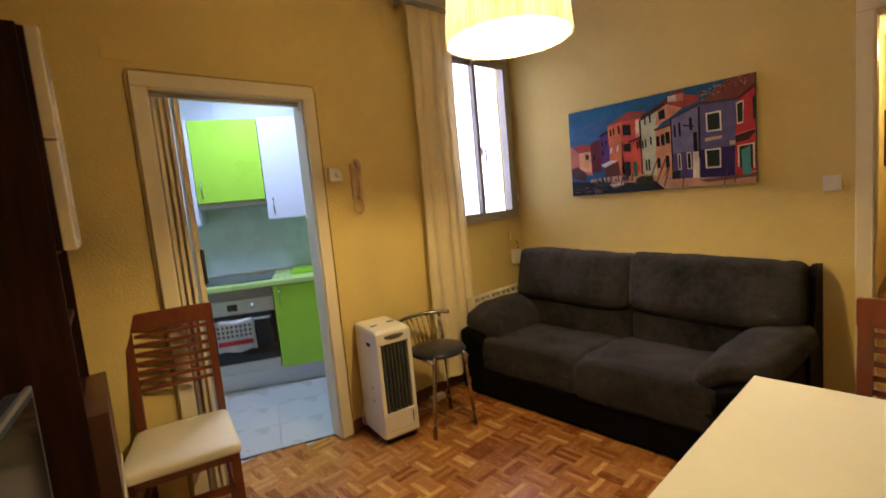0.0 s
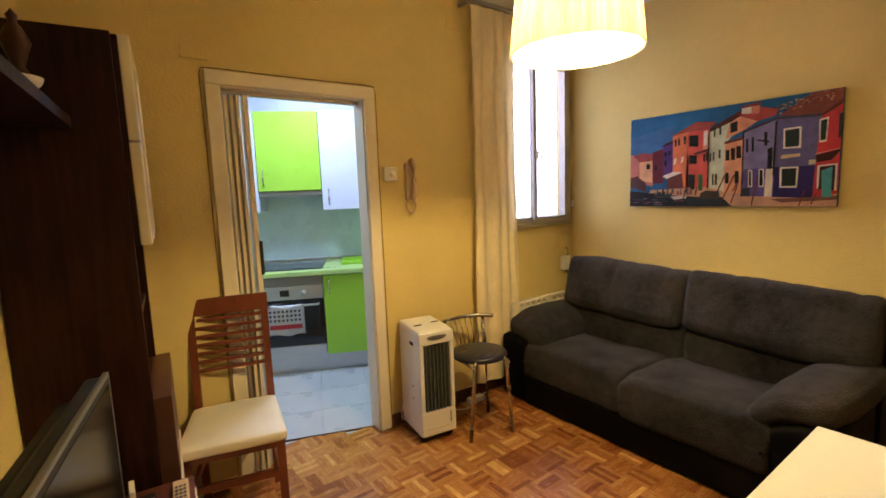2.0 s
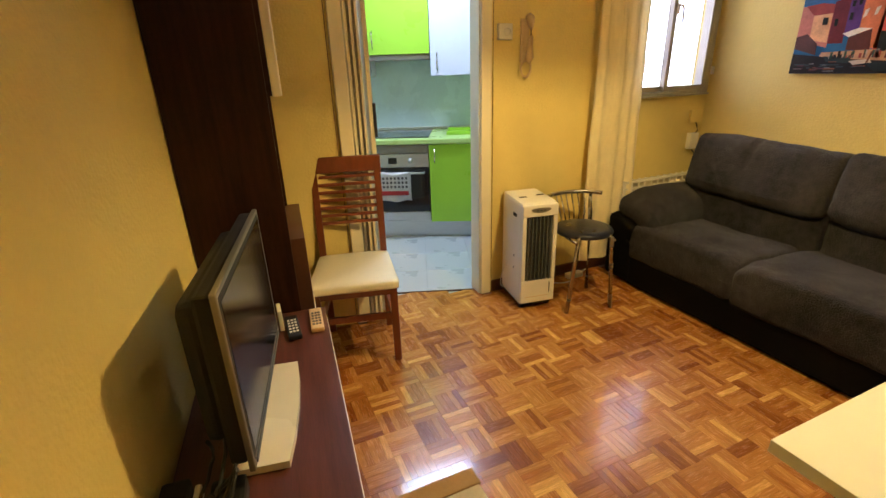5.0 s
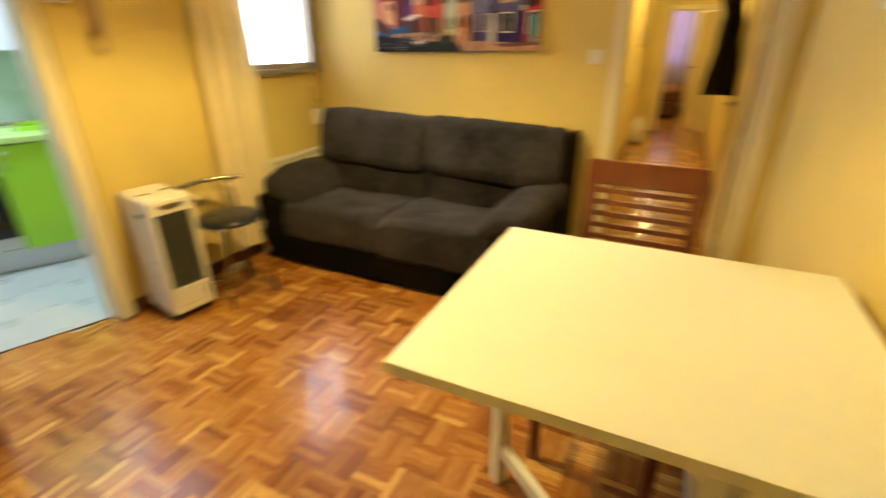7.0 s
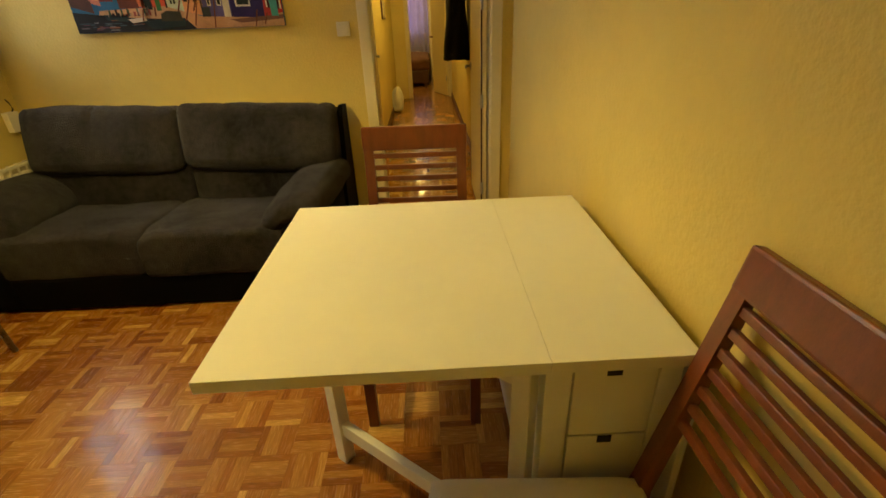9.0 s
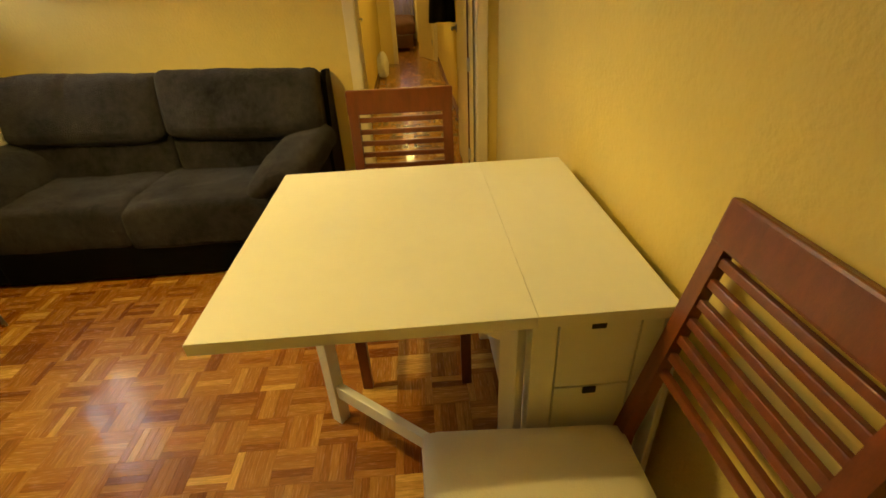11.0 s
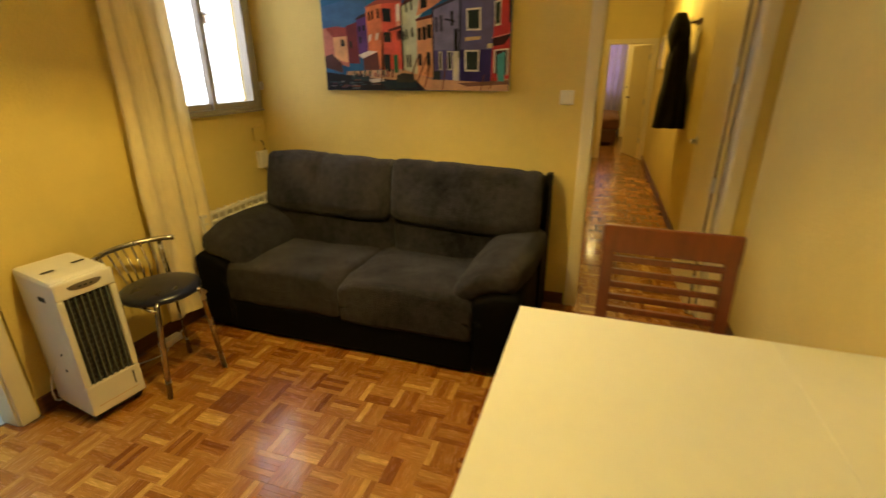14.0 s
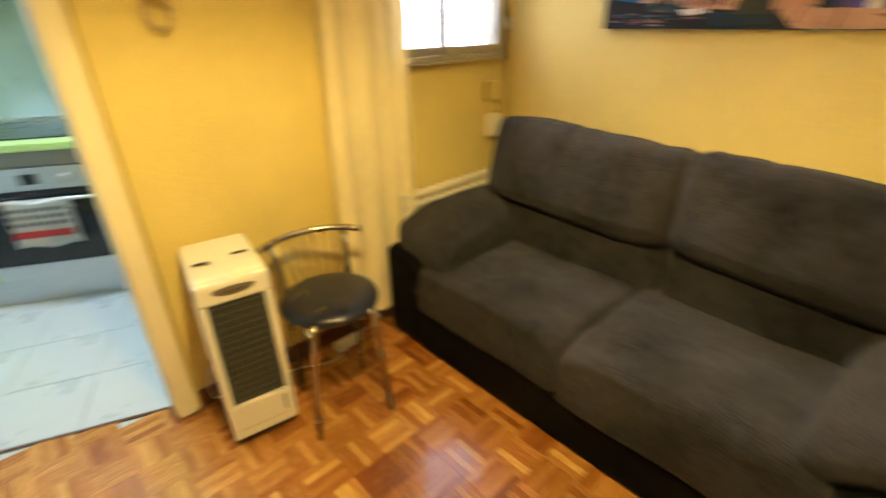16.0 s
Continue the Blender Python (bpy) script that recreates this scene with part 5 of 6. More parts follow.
# folding door, parked at one side of the kitchen doorway
fold = thing("folding_door", None, "cream accordion folding door pushed open beside the kitchen doorway", "door")
for k in range(6):
    a = 84 if k % 2 else 96
    boxpart("leaf", (-0.03, -0.0035, 0.012), (0.03, 0.0035, 1.9), 0.001, M_TRIM, fold, m=pose(0.892 + k * 0.0135, 2.955, 0, 0, 0, a))
lead = boxpart("lead_post", (0.976, 2.925, 0.01), (1.0, 2.985, 1.902), 0.003, M_TRIM, fold)
boxpart("handle", (0.9965, 2.918, 1.03), (1.012, 2.948, 1.2), 0.004, M_BLK, lead, "black plastic pull handle")
boxpart("track", (0.88, 2.94, 1.904), (1.59, 2.97, 1.924), 0.002, M_ALU, fold)

# ---- small fittings of the living room ----
cable = thing("telephone_cable", None, "thin brown cable tacked round the kitchen door frame", "cable")
bm = bmesh.new()
tube(bm, [(0.795, 2.893, 0.0), (0.797, 2.893, 0.6), (0.793, 2.893, 1.2), (0.796, 2.893, 1.7), (0.792, 2.893, 1.97), (0.80, 2.893, 2.0), (0.86, 2.893, 2.004), (1.2, 2.893, 2.002), (1.6, 2.893, 2.006), (1.668, 2.893, 2.003), (1.676, 2.893, 1.97), (1.674, 2.893, 1.5), (1.676, 2.893, 0.9), (1.674, 2.893, 0.09)], 0.0019, 6)
part("wire", bm, M_DARKWOOD, cable)
for nm, a, b in (("junction_cover", (0.725, NORTH - 0.008, 2.035), (0.838, NORTH, 2.125)), ("junction_cover", (2.185, NORTH - 0.008, 2.41), (2.31, NORTH, 2.515))):
    bm = bmesh.new()
    box(bm, a, b, 0.0015)
    solo(nm, bm, M_WALL, "wall-coloured square junction box cover", "cover plate", group="junction covers")

ph = thing("wall_telephone", pose(1.868, NORTH, 0), "ivory wall intercom handset with coiled cord", "intercom")
boxpart("cradle", (-0.025, -0.022, 1.37), (0.022, 0, 1.585), 0.006, M_AGED, ph)
bm = bmesh.new()
tube(bm, [(0.01, -0.028, 1.595), (0.012, -0.045, 1.585), (0.008, -0.058, 1.55), (0.006, -0.062, 1.49), (0.008, -0.056, 1.43), (0.012, -0.046, 1.395), (0.01, -0.03, 1.38)], [0.02, 0.023, 0.016, 0.012, 0.015, 0.023, 0.021], 12)
part("handset", bm, M_AGED, ph, "ivory curved handset")
bm = bmesh.new()
loop = []
for k in range(150):
    u = k / 149
    a = u * math.tau * 0.94 + 1.7
    c = Vector((0.0 + 0.033 * math.cos(a), -0.03, 1.335 + 0.042 * math.sin(a)))
    b = u * math.tau * 26
    loop.append(c + 0.006 * Vector((math.cos(a) * math.cos(b), math.sin(b), math.sin(a) * math.cos(b))))
tube(bm, loop, 0.0026, 6)
part("coiled_cord", bm, M_AGED, ph)
th = thing("thermostat", pose(1.74, NORTH, 1.522), "white square room thermostat on the wall", "thermostat")
boxpart("case", (-0.042, -0.028, -0.04), (0.042, 0, 0.04), 0.006, M_WPLASTIC, th)
bm = bmesh.new()
lathe(bm, [(0.018, 0), (0.017, 0.008), (0.001, 0.009)], 24, pose(0.008, -0.028, 0, 90))
part("dial", bm, M_WPLASTIC, th)
sw = thing("light_switch", pose(EAST, 0.922, 1.232), "white square light switch by the hall doorway", "switch")
boxpart("plate", (-0.01, -0.037, -0.037), (0, 0.037, 0.037), 0.003, M_WPLASTIC, sw)
boxpart("rocker", (-0.015, -0.024, -0.024), (-0.0095, 0.024, 0.024), 0.002, M_WPLASTIC, sw)
sk = thing("wall_socket", pose(3.29, NORTH, 0), "white surface socket with cable beside the window", "socket")
boxpart("box", (-0.035, -0.035, 0.765), (0.045, 0, 0.875), 0.004, M_WPLASTIC, sk)
bm = bmesh.new()
tube(bm, [(0.02, -0.02, 0.87), (0.026, -0.03, 0.89), (0.024, -0.024, 0.92), (0.02, -0.012, 0.945)], 0.004, 8)
part("upper_cable", bm, M_BLK, sk)
bm = bmesh.new()
tube(bm, [(0.0, -0.02, 0.768), (0.01, -0.035, 0.745), (0.035, -0.03, 0.725), (0.06, -0.02, 0.73)], 0.004, 8)
part("lower_cable", bm, M_BLK, sk)
boxpart("upper_cover", (-0.045, -0.02, 0.945), (0.05, 0, 1.03), 0.003, M_WALL, sk)

wire = thing("extension_cable", None, "white extension cable lying along the skirting", "cable")
bm = bmesh.new()
pts = []
for k in range(40):
    u = k / 39
    pts.append((1.95 + 0.45 * u, 2.84 + 0.02 * math.sin(u * 9) - 0.05 * math.sin(u * 3.1), 0.004 + 0.02 * max(0, math.sin(u * 14)) * (u > 0.6)))
tube(bm, pts, 0.0035, 6)
part("wire", bm, M_WPLASTIC, wire)
boxpart("socket_block", (2.22, 2.8, 0.0), (2.34, 2.845, 0.035), 0.006, M_WPLASTIC, wire)
wire = thing("cooler_cable", None, "white mains cable looping from the air cooler", "cable")
bm = bmesh.new()
tube(bm, [(1.74, 2.78, 0.24), (1.725, 2.79, 0.23), (1.712, 2.81, 0.18), (1.708, 2.83, 0.11), (1.715, 2.84, 0.06), (1.73, 2.84, 0.045), (1.745, 2.84, 0.05)], 0.0035, 8)
part("wire", bm, M_WPLASTIC, wire)

# things on the shelf and the bench
fig = bmesh.new()
lathe(fig, [(0.001, 0), (0.035, 0), (0.036, 0.012), (0.018, 0.02), (0.012, 0.05), (0.024, 0.07), (0.013, 0.095), (0.022, 0.125), (0.03, 0.15), (0.018, 0.18), (0.008, 0.195), (0.012, 0.21), (0.001, 0.225)], 20)
solo("statuette", fig, M_BRONZE, "small dark bronze statuette on the wall shelf", "ornament", m=WEST @ pose(0.13, -0.13, 1.65))
bm = bmesh.new()
lathe(bm, [(0.001, 0.004), (0.02, 0.0), (0.03, 0.004), (0.045, 0.022), (0.05, 0.034), (0.044, 0.026), (0.028, 0.009), (0.001, 0.007)], 24)
solo("dish", bm, M_WPLASTIC, "small white dish on the wall shelf", "dish", m=WEST @ pose(0.15, -0.3, 1.65))
bm = bmesh.new()
lathe(bm, [(0.001, 0), (0.035, 0), (0.042, 0.02), (0.04, 0.09), (0.03, 0.12), (0.034, 0.14), (0.03, 0.138), (0.001, 0.03)], 24)
solo("vase", bm, M_PINK, "red and pink vase on the wall shelf", "vase", m=WEST @ pose(0.12, -0.55, 1.65))

cb = thing("tv_cables", None, "tangle of black cables and a plug behind the television", "cable")
for k in range(5):
    bm = bmesh.new()
    rr = random.Random(k)
    p0 = WEST @ Vector((0.11 + 0.02 * k, -0.77 - 0.03 * k, BH + 0.12))
    q0 = WEST @ Vector((0.04 + 0.02 * k, -0.88 - 0.04 * k, BH + 0.006))
    pts = []
    for i in range(15):
        u = i / 14
        p = p0.lerp(q0, u) + Vector((0.02 * math.sin(u * 6 + k), 0.03 * math.sin(u * 8 + 2 * k), 0))
        p.z = BH + 0.006 + 0.13 * (1 - u) ** 2.5 + 0.04 * math.sin(u * 5) ** 2 * rr.random()
        pts.append(p)
    tube(bm, pts, 0.004, 6)
    part("wire", bm, M_BLK, cb)
boxpart("plug", (0.01, -0.84, BH), (0.065, -0.77, BH + 0.06), 0.008, M_BLK, cb, m=WEST)
boxpart("plug", (0.01, -0.93, BH), (0.07, -0.87, BH + 0.05), 0.008, M_BLK, cb, m=WEST)
for y in (-0.825, -0.92):
    boxpart("plug_face", (0.0705, y, BH + 0.015), (0.083, y + 0.045, BH + 0.045), 0.003, M_WPLASTIC, cb, m=WEST)
boxpart("adapter", (0.1, -0.87, BH), (0.17, -0.78, BH + 0.045), 0.01, M_BLK, cb, m=WEST)
bm = bmesh.new()
tube(bm, [WEST @ Vector((0.247 + 0.026 * math.cos(a), -0.932 + 0.018 * math.sin(a), BH + 0.03 + 0.025 * math.sin(a))) for a in [k * math.tau / 16 for k in range(16)]], 0.005, 6, True)
part("coil", bm, M_BLK, cb)
bx = thing("sensor_bar", WEST @ pose(0.24, -0.1, BH, 0, 0, 5) @ Matrix.Scale(0.88, 4), "small white upright media receiver beside the television", "receiver")
boxpart("case", (-0.008, -0.04, 0.0), (0.008, 0.04, 0.085), 0.003, M_WPLASTIC, bx)

duck = thing("slatted_mat", pose(0.725, 1.46, 0, 0, 0, 0), "pale slatted wooden floor mat in front of the bench", "mat")
for k in range(6):
    boxpart("slat", (-0.175 + 0.02 * (k > 0), 0.15 - k * 0.075, 0.004), (0.18 - 0.008 * k, 0.222 - k * 0.075, 0.016), 0.006 if k else 0.0055, M_RUGEDGE if k == 0 else M_RUG, duck)
for x in (-0.12, 0.12):
    boxpart("batten", (x - 0.012, -0.22, 0.0), (x + 0.012, 0.215, 0.006), 0.001, M_RUGEDGE, duck)

cv = thing("small_canvas", pose(1.815, SOUTH + 0.001, 1.385), "small white canvas with red blossom above the table", "picture")
boxpart("canvas", (0, 0, 0), (0.56, 0.03, 0.6), 0.003, mat("pale_canvas", (0.72, 0.64, 0.52), 0.6, 0.12, 4, 0.1, 400), cv)
for i, (u, v, r) in enumerate(((0.3, 0.1, 0.05), (0.38, 0.14, 0.06), (0.33, 0.24, 0.08), (0.24, 0.3, 0.07), (0.42, 0.33, 0.07))):
    bm = bmesh.new()
    rr = random.Random(40 + i)
    prism(bm, [(u + r * (0.8 + 0.3 * rr.random()) * math.cos(k * math.tau / 14), v + r * (0.8 + 0.3 * rr.random()) * math.sin(k * math.tau / 14)) for k in range(14)], 0.029, 0.0305 + 0.0004 * i)
    part("printed_petal", bm, M_RED, cv)

# courtyard things behind the glass
cw = thing("clothes_line", None, "thin grey clothes lines across the bright courtyard", "clothes line")
for z in (1.3, 1.33, 1.36):
    bm = bmesh.new()
    tube(bm, [(2.6 + 0.2 * k, 3.35, z - 0.015 * math.sin(math.pi * k / 8)) for k in range(9)], 0.003, 6)
    part("wire", bm, M_GRILLE, cw)
gl = thing("globe_lamp", pose(2.79, 3.45, 1.9), "white globe lamp on the courtyard wall", "lamp")
bm = bmesh.new()
bmesh.ops.create_uvsphere(bm, u_segments=20, v_segments=12, radius=0.05)
for f in bm.faces:
    f.smooth = True
part("globe", bm, M_COURT, gl)
bm = bmesh.new()
tube(bm, [(-0.19, 0, 0), (-0.045, 0, 0)], 0.012, 8)
part("arm", bm, M_COURT, gl)

# ---- hall ----
leaf = thing("hall_door", pose(3.452, 0.098, 0), "white panelled door folded open against the hall wall", "door")
slab = boxpart("leaf", (0, 0, 0.01), (0.685, 0.036, 1.985), 0.002, M_DOORW, leaf)
# dark strip colours in the shade of the gap between leaf and jamb
boxpart("hinge_gap_shade", (-0.004, 0.026, 0.012), (-0.0006, 0.0362, 1.983), 0.0005, M_DARKWOOD, leaf, "dark strip painted as the shade in the hinge gap")
for z in (0.38, 0.78, 1.2, 1.6):
    boxpart("groove", (0.02, 0.0352, z), (0.665, 0.0366, z + 0.004), 0.0003, M_TRIM, slab)
for z in (0.22, 0.79, 1.34, 1.82):
    bm = bmesh.new()
    tube(bm, [(-0.008, 0.03, z - 0.04), (-0.008, 0.03, z + 0.04)], 0.007, 10)
    box(bm, (-0.006, 0.02, z - 0.04), (0.02, 0.0375, z + 0.04), 0.001)
    part("hinge", bm, M_STEEL, leaf, "dull steel hinge")
bm = bmesh.new()
lathe(bm, [(0.026, 0), (0.026, 0.008), (0.01, 0.012)], 20, pose(0.625, 0.036, 0.94, -90))
tube(bm, [(0.625, 0.04, 0.94), (0.625, 0.075, 0.94), (0.6, 0.08, 0.94), (0.51, 0.08, 0.942)], 0.009, 10)
part("handle", bm, M_STEEL, leaf, "steel lever handle")
nd = thing("closed_door", None, "white closed door in the hall", "door")
boxpart("leaf", (4.792, HN + 0.004, 0.008), (5.578, HN + 0.04, 1.968), 0.002, M_DOORW, nd)
bm = bmesh.new()
lathe(bm, [(0.026, 0), (0.026, 0.008), (0.01, 0.012)], 20, pose(5.5, HN + 0.004, 0.93, 90))
tube(bm, [(5.5, HN, 0.93), (5.5, HN - 0.05, 0.93), (5.47, HN - 0.055, 0.93), (5.39, HN - 0.055, 0.93)], 0.009, 10)
part("handle", bm, M_STEEL, nd, "steel lever handle")

bd = thing("bedroom_door", pose(HX + 0.085, 0.088, 0, 0, 0, 21), "cream panelled bedroom door standing ajar", "door")
slab = boxpart("leaf", (0, 0, 0.01), (0.605, 0.035, 1.71), 0.002, M_DOORW, bd)
for z in (0.5, 1.1, 1.4):
    boxpart("groove", (0.04, 0.0345, z), (0.565, 0.036, z + 0.006), 0.0003, M_TRIM, slab)
boxpart("handle", (0.53, 0.035, 0.92), (0.575, 0.085, 0.94), 0.006, M_BRONZE, bd, "dark lever handle")
for z in (0.25, 0.85, 1.5):
    boxpart("hinge", (-0.008, 0.028, z), (0.02, 0.0375, z + 0.08), 0.001, M_STEEL, bd)

peg = thing("coat_hook", None, "dark metal coat hook on the hall wall", "hook")
boxpart("plate", (5.36, 0.03, 1.72), (5.6, 0.042, 1.76), 0.003, M_DARKWOOD, peg)
for x in (5.42, 5.54):
    bm = bmesh.new()
    tube(bm, [(x, 0.042, 1.74), (x, 0.085, 1.735), (x, 0.1, 1.75), (x, 0.1, 1.775)], 0.006, 8)
    part("prong", bm, M_DARKWOOD, peg)
coat = thing("coat", None, "black wool coat hanging from a hook in the hall", "coat")


def draped(cx, cy, z1, z0, wide, deep, seed, folds=5):
    """Hanging cloth tube whose width and depth follow its height."""
    bm = bmesh.new()
    rings = []
    for j in range(23):
        v = j / 22
        w, d = wide(v), deep(v)
        ring = []
        for k in range(36):
            a = k * math.tau / 36
            f = 1 + 0.13 * math.sin(folds * a + 3 * v + seed) * v + 0.1 * noise.noise((2 * math.cos(a), 2 * math.sin(a), 4 * v + seed))
            ring.append(bm.verts.new((cx + w * f * math.cos(a), cy + d * f * math.sin(a), z1 + (z0 - z1) * v + 0.02 * noise.noise((3 * math.cos(a), v * 3, seed)) * (j > 20))))
        rings.append(ring)
    for a, b in zip(rings, rings[1:]):
        for k in range(36):
            f = bm.faces.new((a[k], a[(k + 1) % 36], b[(k + 1) % 36], b[k]))
            f.smooth = True
    bm.faces.new(rings[0])
    bm.faces.new(rings[-1])
    return bm


part("body", draped(5.48, 0.15, 1.72, 0.88, lambda v: 0.09 + 0.06 * min(1, v * 4) + 0.12 * v * v, lambda v: 0.055 + 0.03 * min(1, v * 3) + 0.05 * v * v, 1.5), M_COAT, coat)
part("hood", draped(5.46, 0.18, 1.81, 1.5, lambda v: 0.05 + 0.085 * math.sin(v * 3.0), lambda v: 0.04 + 0.05 * math.sin(v * 3.0), 4.2, 3), M_COAT, coat)
for x, sd, w in ((5.36, 2.0, 0.055), (5.67, 6.0, 0.085)):
    part("sleeve", draped(x, 0.15, 1.6, 1.02 + 4 * (w - 0.055), lambda v: w - 0.012 * v, lambda v: 0.055 - 0.012 * v, sd, 4), M_COAT, coat)
hp = thing("framed_print", pose(6.85, HN, 1.25), "small dark-framed print on the hall wall", "picture")
boxpart("frame", (0, -0.02, 0), (0.4, 0, 0.55), 0.004, M_DARKWOOD, hp)
boxpart("sheet", (0.03, -0.0225, 0.03), (0.37, -0.0195, 0.52), 0.0005, M_CREAMDOOR, hp)
hp = thing("framed_print", pose(8.28, 0.03, 1.36, 0, 0, 180), "pale print in a thin light frame on the hall wall", "picture")
boxpart("frame", (0, -0.022, 0), (0.56, 0, 0.42), 0.004, M_TRIM, hp)
boxpart("sheet", (0.02, -0.0245, 0.02), (0.54, -0.0215, 0.4), 0.0005, M_CREAMDOOR, hp)
bag2 = thing("laundry_bag", None, "white cloth bag standing on the hall floor", "bag")
bm = bmesh.new()
soft(bm, (0.18, 0.12, 0.34), 0.05, (0.02, 0.02, 0.0), 10, pose(7.6, 0.9, 0.172), 0.03, 7)
part("cloth", bm, M_TOWEL, bag2)
bed = thing("bed", None, "bed with a brown cover seen through the far doorway", "bed")
boxpart("base", (10.2, 0.42, 0.06), (12.1, 1.8, 0.3), 0.02, M_DARKWOOD, bed)
bm = bmesh.new()
soft(bm, (1.95, 1.45, 0.26), 0.09, (0, 0, 0.03), 12, pose(11.15, 1.1, 0.4), 0.03, 9)
part("bedcover", bm, M_BED, bed, "brown rumpled bedcover")
for x in (10.25, 12.05):
    for y in (0.48, 1.74):
        boxpart("leg", (x - 0.03, y - 0.03, 0), (x + 0.03, y + 0.03, 0.07), 0.004, M_DARKWOOD, bed)
ward = thing("wardrobe", None, "cream wardrobe in the bedroom", "wardrobe")
boxpart("body", (11.6, -0.9, 0.0), (12.19, 0.34, 2.1), 0.004, M_DOORW, ward)
for y0, y1 in ((-0.895, -0.285), (-0.275, 0.335)):
    d = boxpart("door", (11.58, y0, 0.06), (11.598, y1, 2.09), 0.003, M_DOORW, ward)
    boxpart("knob", (11.555, y1 - 0.06, 1.0), (11.579, y1 - 0.035, 1.03), 0.006, M_DARKWOOD, d)
lc = thing("bedroom_curtain", None, "lilac sheer curtain glowing with daylight in the bedroom", "curtain")
me_bm = curtain_mesh(0.36, 1.5, 0.0, 0.5, 2.3, 8, 0.03, 0, 5)
bmesh.ops.transform(me_bm, matrix=Matrix(((0, -1, 0, 12.05), (1, 0, 0, 0), (0, 0, 1, 0), (0, 0, 0, 1))), verts=me_bm.verts[:])
part("cloth", me_bm, M_LILAC, lc)
solo("window_2", boxes_of(((12.17, 0.42, 0.9), (12.198, 1.45, 2.25))), glow("bedroom_window_light", (0.85, 0.8, 1.0), 1.0), "bright bedroom window behind the curtain", "window", "structure")
# unseen fixture, added over the bedroom fill
bl = thing("added_bedroom_lamp", None, "unseen round white lamp added on the bedroom ceiling", "lamp")
bm = bmesh.new()
lathe(bm, [(0.15, 2.5), (0.15, 2.48), (0.12, 2.44), (0.001, 2.43)], 28, pose(10.4, 0.7, 0))
part("shade", bm, M_WPLASTIC, bl)
hl = thing("hall_ceiling_lamp", None, "small round ceiling lamp in the hall", "lamp")
bm = bmesh.new()
lathe(bm, [(0.12, 2.5), (0.12, 2.48), (0.1, 2.44), (0.001, 2.43)], 28, pose(6.3, 0.55, 0))
part("shade", bm, M_WPLASTIC, hl)

# ---- floors: tiles and parquet fingers ----
kf = bpy.data.objects["kitchen_floor"]
KT = pose(1.6, 2.972, 0, 0, 0, -21)
TS = 0.33
tile_bm = bmesh.new()
box(tile_bm, (0.0015, 0.0015, -0.006), (TS - 0.0015, TS - 0.0015, 0), 0.001)
tile_mesh = finish("floor_tile", tile_bm, M_KFLOOR)
for i in range(-6, 6):
    for j in range(8):
        m = KT @ pose(i * TS + 0.02, j * TS + 0.004, 0)
        cs = [m @ Vector(p) for p in ((0, 0, 0), (TS, 0, 0), (0, TS, 0), (TS, TS, 0))]
        if all(c.y > (2.93 if c.x < 1.64 else 2.99) and 0.25 < c.x < 2.5 and c.y < 5.4 for c in cs):
            t = new("floor_tile", tile_mesh)
            t.parent = kf
            t.matrix_basis = m
solo("threshold", boxes_of(((-0.8, -0.008, -0.006), (0.0, 0.003, 0.002))), M_DARKWOOD, "dark strip between parquet and kitchen tiles", "threshold", "structure", KT)

wall_back = bpy.data.objects["kitchen_wall_back"]
wt_bm = bmesh.new()
box(wt_bm, (0.001, -0.006, 0.001), (0.249, 0, 0.329), 0.001)
wt_mesh = finish("wall_tile", wt_bm, M_KTILEW)
for i in range(-4, 4):
    t = new("wall_tile", wt_mesh)
    t.parent = wall_back
    t.location = (i * 0.25 - 0.03, 0.558, 2.12)

FW = FT / 5
floor = bpy.data.objects["floor"]


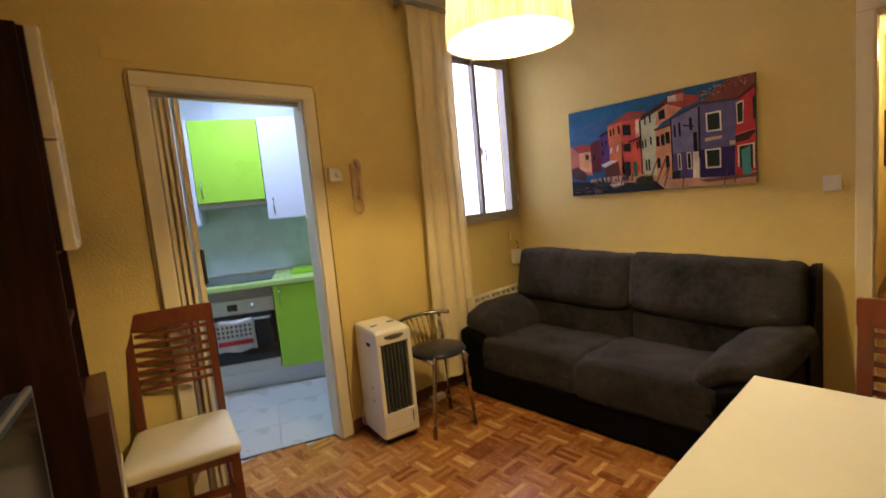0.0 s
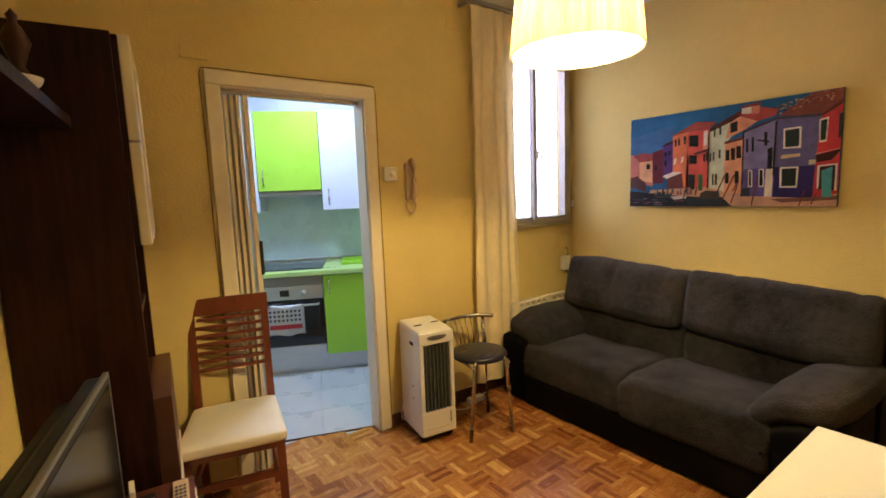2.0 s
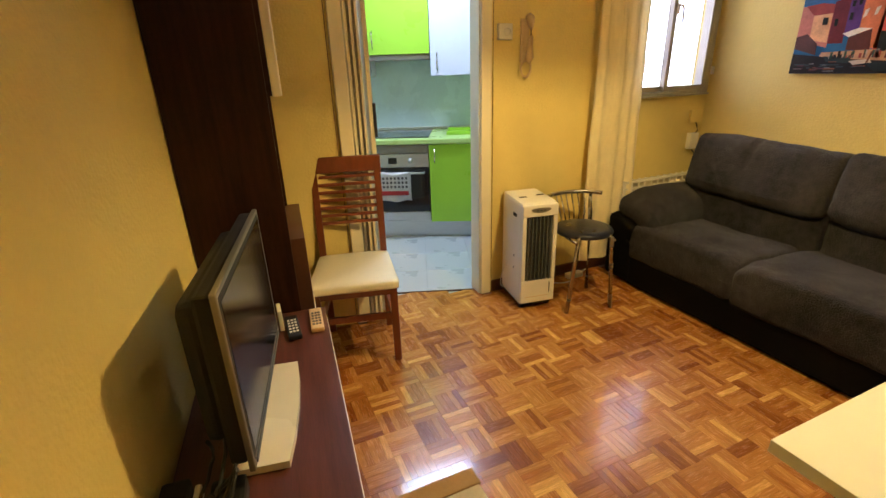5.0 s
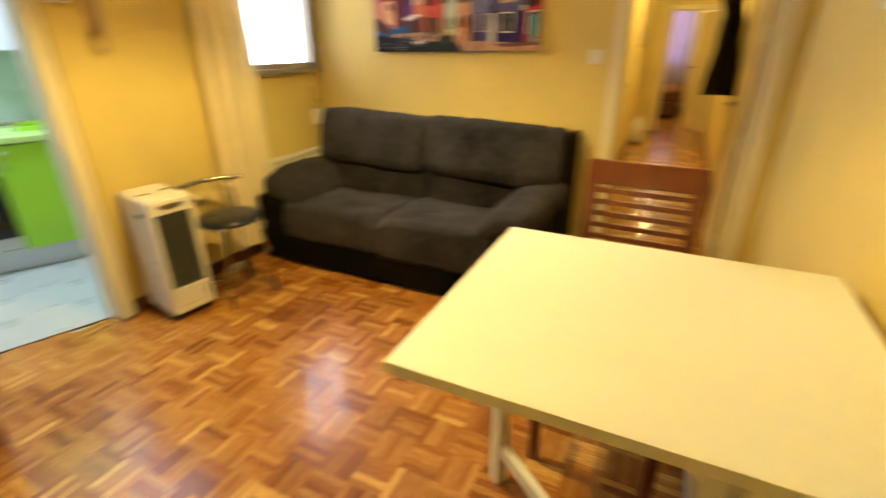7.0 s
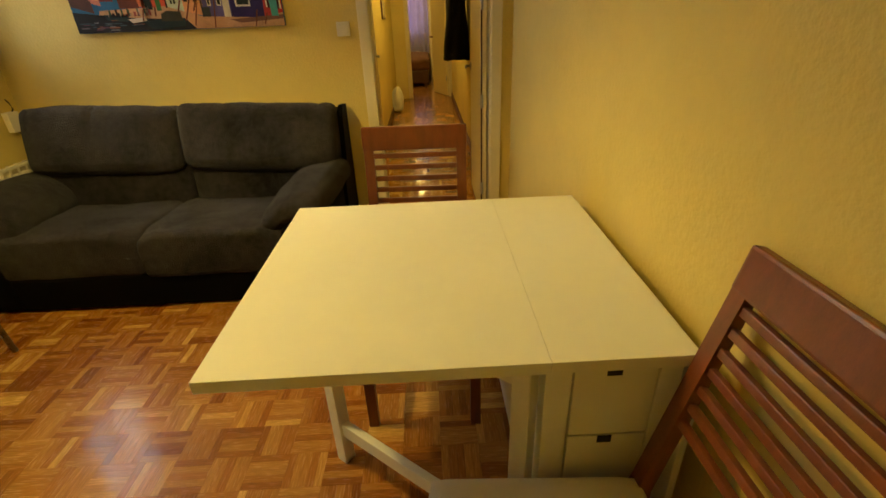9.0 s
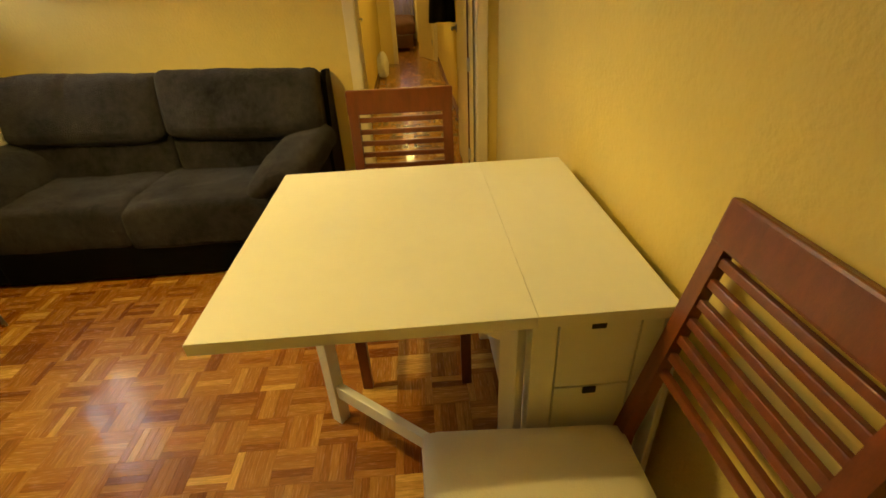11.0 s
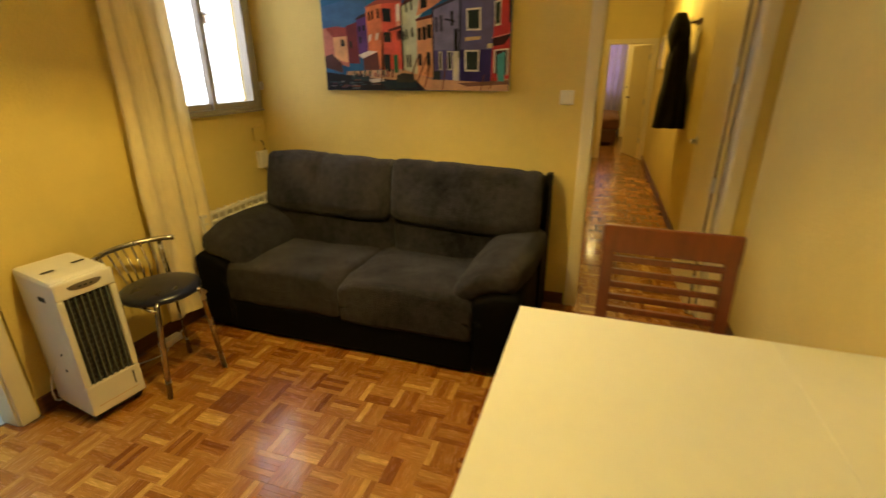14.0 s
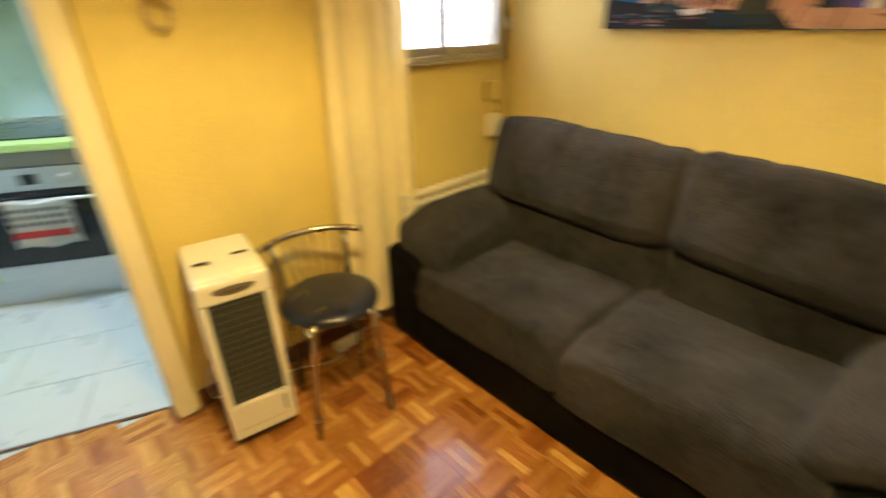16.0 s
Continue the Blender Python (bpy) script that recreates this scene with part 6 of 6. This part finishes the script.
def finger_verts(cx, cy, lx, ly):
    """Eight corners of one finger, its upper edges eased."""
    a, b, e = lx / 2 - 0.00012, ly / 2 - 0.00012, 0.0005
    return [(cx - a, cy - b, -0.0065), (cx + a, cy - b, -0.0065), (cx + a, cy + b, -0.0065), (cx - a, cy + b, -0.0065),
            (cx - a, cy - b, -0.0005), (cx + a, cy - b, -0.0005), (cx + a, cy + b, -0.0005), (cx - a, cy + b, -0.0005),
            (cx - a + e, cy - b + e, 0), (cx + a - e, cy - b + e, 0), (cx + a - e, cy + b - e, 0), (cx - a + e, cy + b - e, 0)]


FACES = [(0, 1, 5, 4), (1, 2, 6, 5), (2, 3, 7, 6), (3, 0, 4, 7), (4, 5, 9, 8), (5, 6, 10, 9), (6, 7, 11, 10), (7, 4, 8, 11), (8, 9, 10, 11)]
me = bpy.data.meshes.new("parquet_finger")
me.from_pydata(finger_verts(0, 0, FT, FW), [], FACES)
me.materials.append(parquet("oak_finger", False))
sets = {True: ([], []), False: ([], [])}


def floored(x, y):
    if y < SOUTH and x < H0:
        return False
    if x < EAST + 0.1:
        inside = x > WALLX + 0.0963 * (y - 2.2) - 0.03 and y < NORTH + 0.01
        sill = 0.85 < x < 1.62 and y < 2.965 + (1.6 - x) * 0.384
        return inside or (y > NORTH - 0.01 and sill)
    if x < HX:
        return -0.02 < y < HN + 0.02
    return -1.1 < y < 2.3 and x < 12.15


lift = random.Random(3)
for i in range(-20, 90):
    for j in range(-18, 20):
        flat = (i + j) % 2 == 0
        for k in range(5):
            x0, y0 = GX + i * FT, GY + j * FT
            cx, cy = (x0 + FT / 2, y0 + (k + 0.5) * FW) if flat else (x0 + (k + 0.5) * FW, y0 + FT / 2)
            if not floored(cx, cy):
                continue
            dz = lift.uniform(-0.0003, 0.0)
            if 1.0 < cx < 1.86 and 1.3 < cy < 2.25:
                t = new("parquet_finger", me)
                t.parent = floor
                t.matrix_basis = pose(cx, cy, dz, 0, 0, 0 if flat else 90)
            else:
                vs, fs = sets[flat]
                n0 = len(vs)
                vs.extend((p[0], p[1], p[2] + dz) for p in finger_verts(cx, cy, FT if flat else FW, FW if flat else FT))
                fs.extend(tuple(q + n0 for q in f) for f in FACES)
for flat, (vs, fs) in sets.items():
    m2 = bpy.data.meshes.new("parquet_rest")
    m2.from_pydata(vs, [], fs)
    m2.materials.append(parquet("oak_fingers_across" if flat else "oak_fingers_along", True, not flat))
    ob = new("parquet_rest", m2)
    ob.parent = floor
    tagged(ob, "small oak parquet fingers in a basket weave", kind="stuff")
